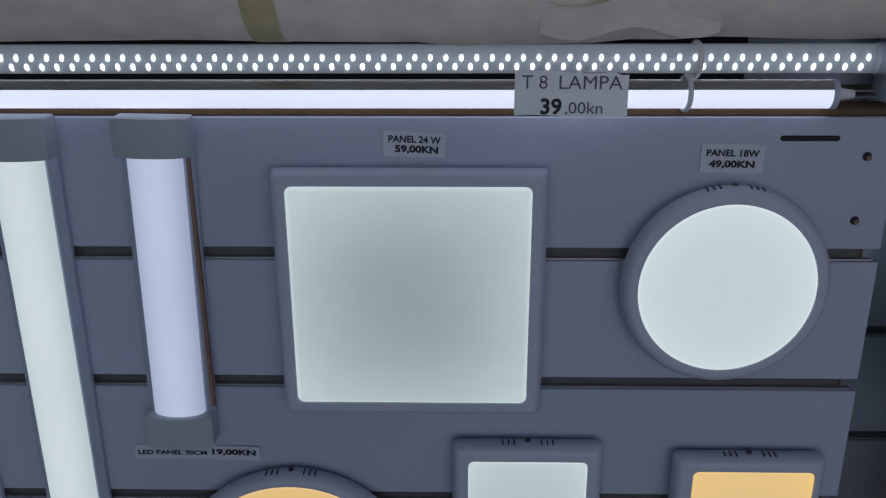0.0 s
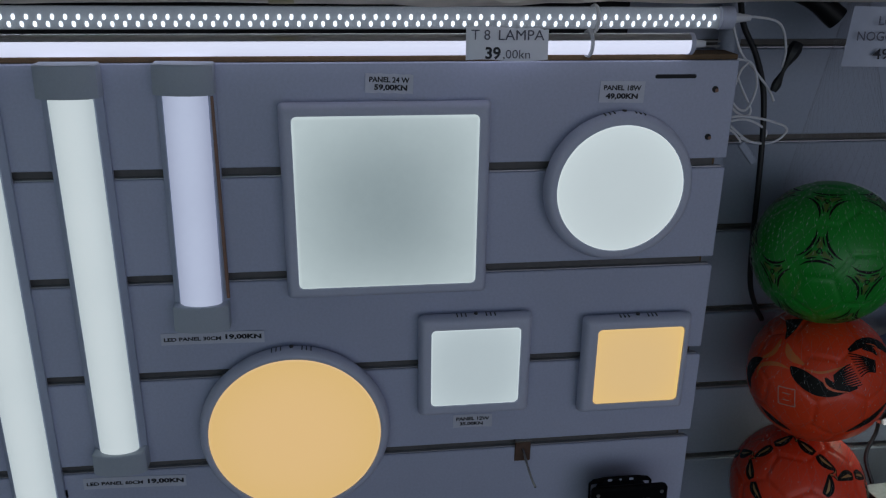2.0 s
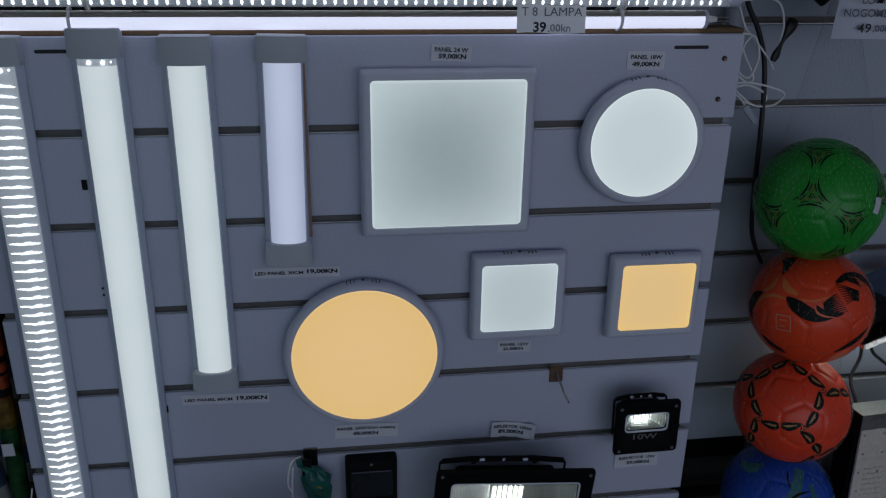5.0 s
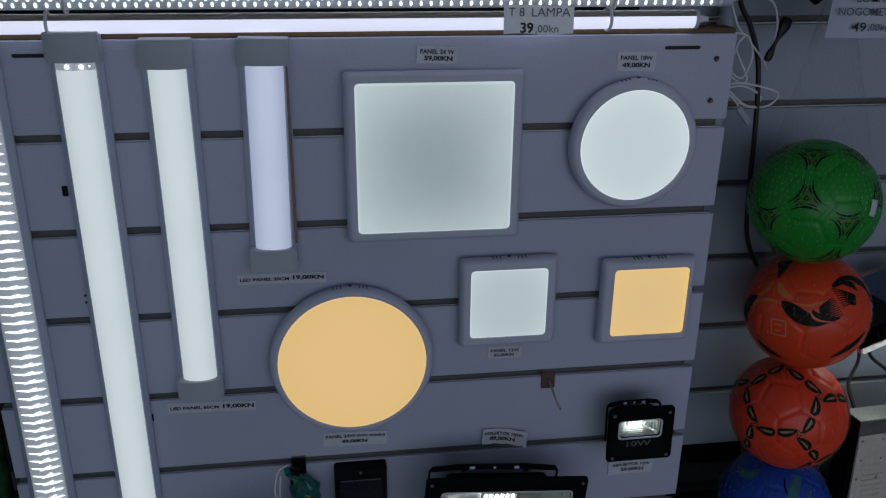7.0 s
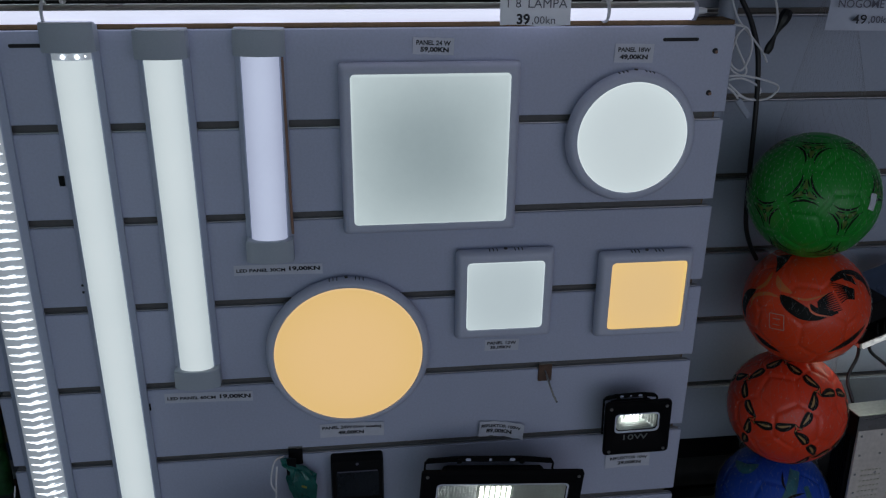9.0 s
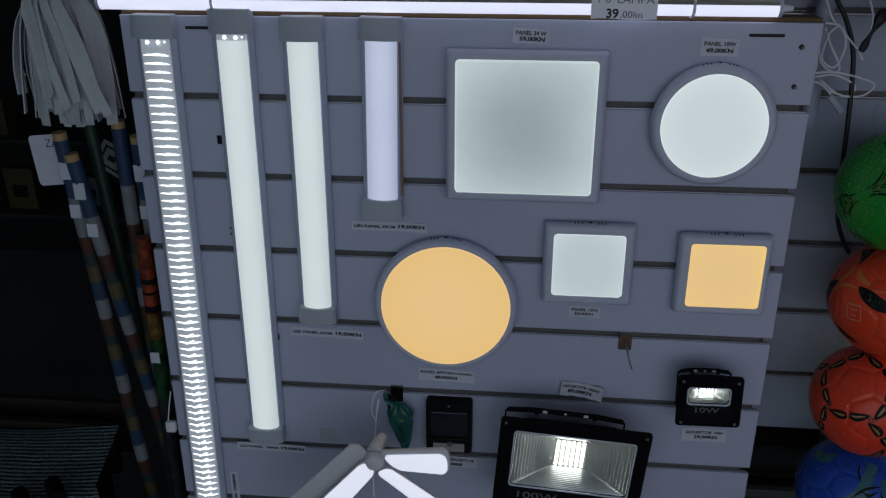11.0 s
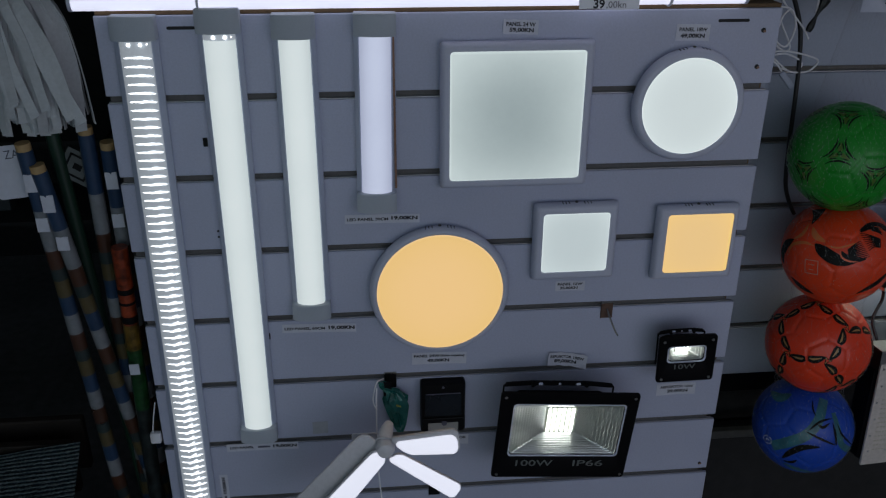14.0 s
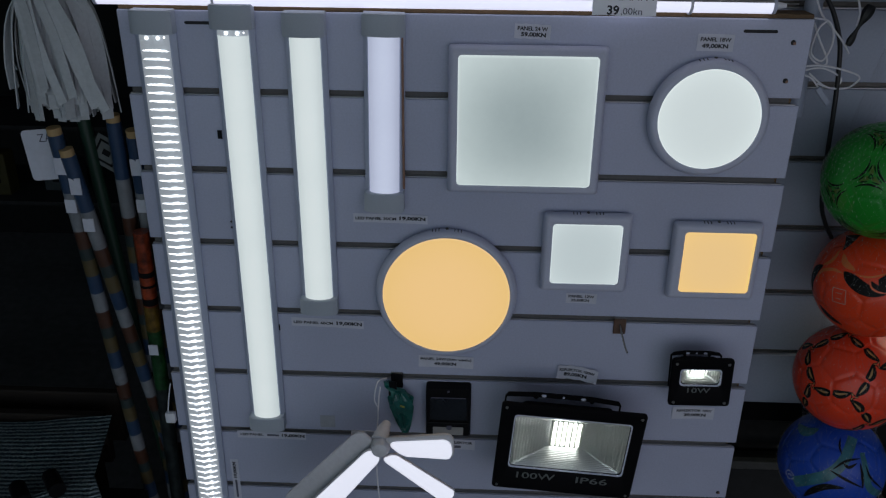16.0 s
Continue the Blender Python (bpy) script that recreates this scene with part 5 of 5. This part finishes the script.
for pts in ([(0.425, 0.90, 1.529), (0.45, 0.90, 1.530), (0.49, 0.91, 1.520), (0.515, 0.93, 1.485), (0.522, 0.945, 1.455)],
            [(0.43, 0.94, 1.53), (0.452, 0.94, 1.48), (0.475, 0.94, 1.455), (0.505, 0.945, 1.425), (0.520, 0.95, 1.405)],
            [(0.440, 0.93, 1.47), (0.470, 0.935, 1.462), (0.482, 0.935, 1.43), (0.470, 0.935, 1.395), (0.445, 0.93, 1.41), (0.448, 0.925, 1.45), (0.462, 0.93, 1.465)],
            [(0.445, 0.94, 1.46), (0.460, 0.94, 1.43), (0.480, 0.94, 1.395), (0.472, 0.94, 1.385), (0.448, 0.935, 1.40), (0.436, 0.93, 1.43)],
            [(0.432, 0.93, 1.44), (0.436, 0.925, 1.40), (0.430, 0.92, 1.375), (0.424, 0.915, 1.35)],
            [(0.428, 0.925, 1.385), (0.470, 0.935, 1.386), (0.520, 0.945, 1.375), (0.548, 0.95, 1.362), (0.530, 0.95, 1.343), (0.490, 0.945, 1.345), (0.450, 0.935, 1.372)],
            [(0.430, 0.925, 1.378), (0.475, 0.94, 1.380), (0.515, 0.95, 1.360), (0.505, 0.95, 1.342), (0.470, 0.94, 1.352)],
            [(0.430, 0.93, 1.372), (0.460, 0.94, 1.360), (0.490, 0.945, 1.325)]):
    part("lead", rod(smooth_line(pts, 8), 0.0018, 7), CABLE_WHITE, white, smooth=True)
plug = thing("cable_plug", (0.525, 0.94, 1.447), "black plug hanging on a thin white lead", "plug")
part("plug", rod(smooth_line([(0.015, 0.005, 0.042), (0.004, 0.0, 0.020), (-0.006, 0.0, -0.004), (-0.014, 0, -0.026)], 4), 0.009, 8, lambda t: 0.0085 + 0.0030 * math.sin(t * 9) - 0.0050 * t), CABLE_BLACK, plug, smooth=True)
part("flat_plug", box(-0.006, 0.006, -0.003, 0.003, -0.020, 0.020, 0.0025, 2), WALL_LAMINATE, plug, "white flat plug", at=pose(-0.040, 0.0, -0.118, 0, -40, 0))
tube_pole = thing("conduit", (0.455, 0.985, 1.30), "grey plastic conduit behind the cables", "conduit")
part("pipe", rod([(0, 0, -0.02), (0, 0, 0.50)], 0.016, 14), WALL_LAMINATE, tube_pole, smooth=True)

# ---- things in the dark corner beside the board ----
CLOTH = surface("grey_white_mop_cloth", (0.49, 0.51, 0.53), 0.9, vary=0.12, fine=160, coarse=12, bump=0.25, random_tint=0.10)
mop = thing("mop", (-0.922, 0.945, 1.50), "grey-white strip mop standing upside down", "mop")
mr = random.Random(21)
for i in range(170):
    a = 2 * math.pi * (i + mr.random()) / 170 * 3.0
    reach = mr.uniform(0.030, 0.100)
    a += mr.uniform(-0.25, 0.25)
    low = mr.uniform(-0.240, -0.175) + (0.05 if math.cos(a) < -0.75 else 0) * mr.random()
    ca, sa = math.cos(a), math.sin(a) * 0.62
    rise = mr.uniform(0.005, 0.030)
    line = smooth_line([(0.010 * ca, 0.010 * sa, 0.0), (reach * 0.40 * ca, reach * 0.40 * sa, rise), (reach * 0.82 * ca, reach * 0.82 * sa, rise - 0.055), (reach * 1.0 * ca, reach * 1.0 * sa, -0.12), (reach * 1.04 * ca + mr.uniform(-0.01, 0.01), reach * 1.02 * sa, low)], 4)
    w = mr.uniform(0.013, 0.021)
    tw = mr.uniform(-0.7, 0.7)
    loops = []
    for j, p in enumerate(line):
        t = j / (len(line) - 1)
        tang = Vector((-math.sin(a + tw * t), math.cos(a + tw * t) * 0.8, 0)).normalized() * w / 2 * (0.55 + 0.45 * min(1, t * 3))
        out = Vector((ca, sa, 0.2)).normalized() * 0.0011
        loops.append([p - tang - out, p + tang - out, p + tang + out, p + 0.6 * out * 2, p - tang + out])
    part("strip", loft(loops), CLOTH, mop, smooth=False)
for i in range(7):
    x0 = mr.uniform(-0.05, 0.05)
    line = smooth_line([(x0 * 0.3 - 0.01, -0.030, 0.022), (x0 * 0.7, -0.062, 0.000 - 0.004 * i), (x0 + 0.020, -0.070, -0.05 - 0.012 * i), (x0 + 0.028 + 0.004 * i, -0.072, -0.17 - 0.006 * i)], 4)
    loops = [[p + Vector((-0.008, 0, -0.004)), p + Vector((0.008, 0, 0.004)), p + Vector((0.008, 0.002, 0.004)), p + Vector((0, 0.0026, 0)), p + Vector((-0.008, 0.002, -0.004))] for p in line]
    part("strip", loft(loops), CLOTH, mop)
part("collar", rod([(0, 0, 0.02), (0, 0, -0.10)], 0.02, 14), BLACK_PLASTIC, mop, smooth=True)
part("handle", rod([(0.0, 0.0, -0.10), (0.012, 0.01, -0.22), (0.060, 0.09, -1.499)], 0.013, 12), surface("dark_green_handle", (0.012, 0.035, 0.022), 0.4), mop, "dark green handle", True)

WOOD = surface("pale_wood_end", (0.42, 0.28, 0.13), 0.6, vary=0.2, fine=80)
BANDS = {"b": surface("blue_film", (0.022, 0.047, 0.10), 0.3, vary=0.25, coat=0.5), "w": surface("white_film", (0.20, 0.21, 0.225), 0.3, vary=0.25, coat=0.5), "r": surface("brown_film", (0.065, 0.027, 0.016), 0.3, vary=0.25, coat=0.5),
         "t": surface("teal_film", (0.024, 0.038, 0.039), 0.3, vary=0.25, coat=0.5), "y": surface("ochre_film", (0.10, 0.076, 0.034), 0.3, vary=0.25, coat=0.5), "k": surface("dark_film", (0.02, 0.02, 0.022), 0.4, vary=0.2)}


def stick(top, foot, label, sticker=True, r=0.0145, shift=0.0):
    s = thing("broom_stick", top, label, "broom stick", "broom sticks standing beside the board")
    end = Vector(foot) - Vector(top)
    total = end.length
    runs = [("wood", 0.014), ("b", 0.118 + shift), ("w", 0.085)] + [("r", 0.040), ("t", 0.026), ("y", 0.038), ("b", 0.042), ("w", 0.046)] * 5
    d = 0.0
    for kind, length in runs:
        if d >= total - 0.01:
            break
        e = min(d + length, total)
        mat = WOOD if kind == "wood" else BANDS[kind]
        part("wooden_end" if kind == "wood" else "band", rod([end * (d / total), end * (e / total)], r - (0.001 if kind == "wood" else 0), 14), mat, s, smooth=True)
        d = e
    if sticker:
        for u, w in ((0.075, 0.034), (0.160, 0.028)):
            p = end * (u / total)
            part("sticker", box(-0.010, 0.012, -r - 0.0012, -r + 0.002, -w / 2, w / 2, 0.0005), PAPER, s, "white sticker", at=Matrix.Translation(p))
    return s


stick((-0.945, 0.905, 1.252), (-0.900, 1.00, 0.0), "striped broom stick wrapped in clear film")
stick((-0.926, 0.900, 1.212), (-0.800, 1.02, 0.0), "striped broom stick wrapped in clear film, leaning")
stick((-0.845, 0.945, 1.268), (-0.880, 1.03, 0.0), "striped broom stick behind the others", False)
stick((-0.808, 0.940, 1.240), (-0.850, 1.06, 0.0), "striped broom stick close to the board")
pole = thing("painted_pole", (-0.809, 0.908, 1.040), "orange and green painted pole with a white tag", "pole")
for z0, z1, col in ((0.0, -0.17, (0.20, 0.032, 0.010)), (-0.17, -0.23, (0.13, 0.075, 0.012)), (-0.23, -0.38, (0.010, 0.050, 0.014)), (-0.38, -1.04, (0.015, 0.02, 0.02))):
    part("band", rod([(-0.035 * -z0, 0.05 * -z0, z0), (-0.035 * -z1, 0.05 * -z1, z1)], 0.0155, 14), surface("pole_paint", col, 0.35, vary=0.75, coarse=60), pole, smooth=True)
for z0, z1 in ((-0.088, -0.100), (-0.118, -0.124), (-0.150, -0.166)):
    part("print_bar", rod([(0.035 * z0, -0.05 * z0, z0), (0.035 * z1, -0.05 * z1, z1)], 0.0158, 14), BLACK_PLASTIC, pole, smooth=True)
part("tag", box(-0.020, 0.000, -0.006, -0.0035, -0.285, -0.260, 0.0005), PAPER, pole, "white tag")

ztag = thing("price_sign", Matrix.Translation((-0.984, 0.925, 1.190)) @ pose(0, 0, 0, 0, -4, 6), "white cardboard price sign hanging among the sticks", "price sign")
part("card", loft([rounded(0.066, 0.102, 0.008, 0.0), rounded(0.066, 0.102, 0.008, 0.001)]), PAPER, ztag)
lettering(ztag, "ZA", 0.010, 0.034, 0.026, 0.016, -0.0006, GREY_INK, 0.0)
lettering(ztag, "2", 0.024, -0.026, 0.012, 0.020, -0.0006, INK, 0.02)
card = thing("hang_tag", Matrix.Translation((-0.876, 0.960, 1.185)) @ pose(0, 0, 0, 0, 32, 0), "grey card tag with a black diamond border", "hang tag")
part("card", box(-0.030, 0.030, 0, 0.001, -0.030, 0.030), WORD_GREY, card)
for q in ((-0.022, 0.022, 0.018, 0.022), (-0.022, 0.022, -0.022, -0.018), (-0.022, -0.018, -0.022, 0.022), (0.018, 0.022, -0.022, 0.022), (-0.008, 0.008, -0.006, 0.006)):
    part("print_bar", box(q[0], q[1], -0.0012, -0.0004, q[2], q[3]), BLACK_PLASTIC, card)

# clip on the board's lower left edge
clip = thing("wire_clip", (-0.785, 0.872, 0.62), "small white plastic clip with a cord on the board's edge", "clip")
part("clip", box(-0.016, 0.006, -0.006, 0.008, -0.014, 0.012, 0.004, 2), CABLE_WHITE, clip, smooth=True)
part("cord", rod(smooth_line([(-0.010, 0, 0.010), (-0.004, 0, 0.045), (0.004, 0.002, 0.085)], 5), 0.0014, 6), CABLE_WHITE, clip, smooth=True)

# low rack with woven rugs
rack = thing("low_shelf", (-1.35, 1.0, 0.0), "dark brown low wooden shelf", "shelf")
BROWN = surface("dark_brown_board", (0.020, 0.013, 0.009), 0.6, vary=0.35, fine=40, coarse=3, stretch=(1, 12, 12))
part("top", box(-0.75, 0.29, -0.40, 0.10, 0.33, 0.36, 0.003), BROWN, rack)
part("rear_rail", box(-0.75, 0.29, 0.10, 0.125, 0.30, 0.445, 0.003), BROWN, rack)
part("rear_rail", box(-0.75, 0.29, 0.19, 0.215, 0.30, 0.452, 0.003), BROWN, rack)
for x in (-0.72, 0.26):
    part("leg", box(x - 0.02, x + 0.02, -0.38, 0.08, 0.0, 0.33), BROWN, rack)
RUG, tree, b = shader("woven_blue_grey_rug")
n, l = tree.nodes, tree.links
coord, wave, speck, mix = n.new("ShaderNodeTexCoord"), n.new("ShaderNodeTexWave"), n.new("ShaderNodeTexNoise"), n.new("ShaderNodeMix")
wave.bands_direction = "Y"
wave.inputs["Scale"].default_value, wave.inputs["Distortion"].default_value, wave.inputs["Detail Scale"].default_value = 24, 2.4, 6
speck.inputs["Scale"].default_value = 260
l.new(coord.outputs["Object"], wave.inputs["Vector"])
l.new(coord.outputs["Object"], speck.inputs["Vector"])
times = n.new("ShaderNodeMath")
times.operation = "MULTIPLY"
l.new(wave.outputs["Fac"], times.inputs[0])
l.new(speck.outputs["Fac"], times.inputs[1])
mix.data_type = "RGBA"
mix.inputs[6].default_value, mix.inputs[7].default_value = (0.03, 0.06, 0.08, 1), (0.80, 0.98, 1.0, 1)
l.new(times.outputs[0], mix.inputs[0])
l.new(mix.outputs[2], b.inputs["Base Color"])
b.inputs["Roughness"].default_value = 0.9
bump = n.new("ShaderNodeBump")
bump.inputs["Strength"].default_value, bump.inputs["Distance"].default_value = 0.8, 0.004
l.new(wave.outputs["Fac"], bump.inputs["Height"])
l.new(bump.outputs["Normal"], b.inputs["Normal"])
rug = thing("woven_rug", (-1.35, 1.0, 0.362), "folded blue-grey woven rug on the low shelf", "rug")
rows = []
for j in range(25):
    v = j / 24
    row = []
    for i in range(33):
        u = i / 32
        x, y = -0.62 + 0.94 * u + 0.09 * (1 - v) * u, -0.36 + 0.445 * v
        z = 0.070 + 0.012 * noise.noise((u * 4, v * 3, 0)) + 0.030 * max(0, u - 0.8) * 5 * v - 0.060 * max(0, 0.10 - v) * 10
        row.append((x, y, z))
    rows.append(row)
bm = loft(rows, False, False, closed=False)
bmesh.ops.solidify(bm, geom=bm.faces[:], thickness=0.055)
part("weave", bm, RUG, rug, smooth=True)
small_rug = thing("woven_rug", Matrix.Translation((-1.02, 0.765, 0.420)) @ pose(0, 0, 0, 4, 0, 34), "narrow striped rug end beside the folded rug", "rug")
part("weave", box(-0.11, 0.09, -0.12, 0.09, -0.018, 0.018, 0.008, 2), RUG, small_rug)
stand = thing("dark_crate", (-1.00, 0.80, 0.0), "dark plastic crate under the rug end", "crate")
part("crate", box(-0.10, 0.12, -0.14, 0.10, 0.0, 0.40, 0.006), BLACK_PLASTIC, stand)
for x, y in ((-1.115, 0.80), (-1.06, 0.84)):
    knob = thing("rug_roll_end", (x, y, 0.448), "dark rounded end of a rolled mat", "rolled mat", "rolled mat ends on the shelf")
    part("roll", rod([(-0.02, 0.02, 0.01), (0.02, -0.03, 0.012)], 0.018, 14), BLACK_PLASTIC, knob, smooth=True)

# goods far back: the unlit shop's shade is mixed into their colours
for x, y, z, w, h, col, lab in ((-1.74, 1.9, 0.967, 0.07, 0.12, (0.035, 0.028, 0.003), "yellow carton on the rear shelf, coloured dark as shade"), (-1.70, 1.9, 0.717, 0.10, 0.14, (0.035, 0.028, 0.003), "yellow carton lower on the rear shelf, coloured dark as shade"), (-1.50, 1.95, 0.717, 0.12, 0.10, (0.03, 0.04, 0.045), "grey-blue packet on the rear shelf, coloured dark as shade")):
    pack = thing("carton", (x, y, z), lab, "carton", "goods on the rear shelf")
    part("box", box(-w / 2, w / 2, 0, 0.06, 0, h, 0.002), surface("shaded_carton", col, 0.6, vary=0.3, coarse=20), pack)
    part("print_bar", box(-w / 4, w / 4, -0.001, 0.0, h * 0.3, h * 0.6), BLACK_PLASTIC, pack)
# shelf in the same near-black, for want of light back there
rear = thing("rear_shelf", (-1.6, 1.85, 0.0), "metal shelf far back in the shop, coloured near-black as shade", "shelf")
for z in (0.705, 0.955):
    part("board", box(-0.6, 0.5, 0, 0.35, z, z + 0.012), SHADE_BLACK, rear)
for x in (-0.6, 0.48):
    part("upright", box(x, x + 0.02, 0.34, 0.36, 0, 1.9), SHADE_BLACK, rear)

# goods under the slatwall; the counter body's near-black stands for the shade there
low = thing("low_counter", (1.1, 0.98, 0.0), "low counter under the slatwall, coloured near-black as shade", "counter")
part("body", box(-0.74, 1.2, 0.06, 0.13, 0.0, 0.40, 0.004), SHADE_BLACK, low)
part("rail", box(-0.74, 1.2, 0.035, 0.055, 0.415, 0.437, 0.002), surface("dull_grey_rail", (0.05, 0.05, 0.05), 0.6, vary=0.3), low, "dull grey metal rail")
part("upper_board", box(-0.74, 1.2, 0.055, 0.125, 0.54, 0.596, 0.002), BLACK_PAINT, low)
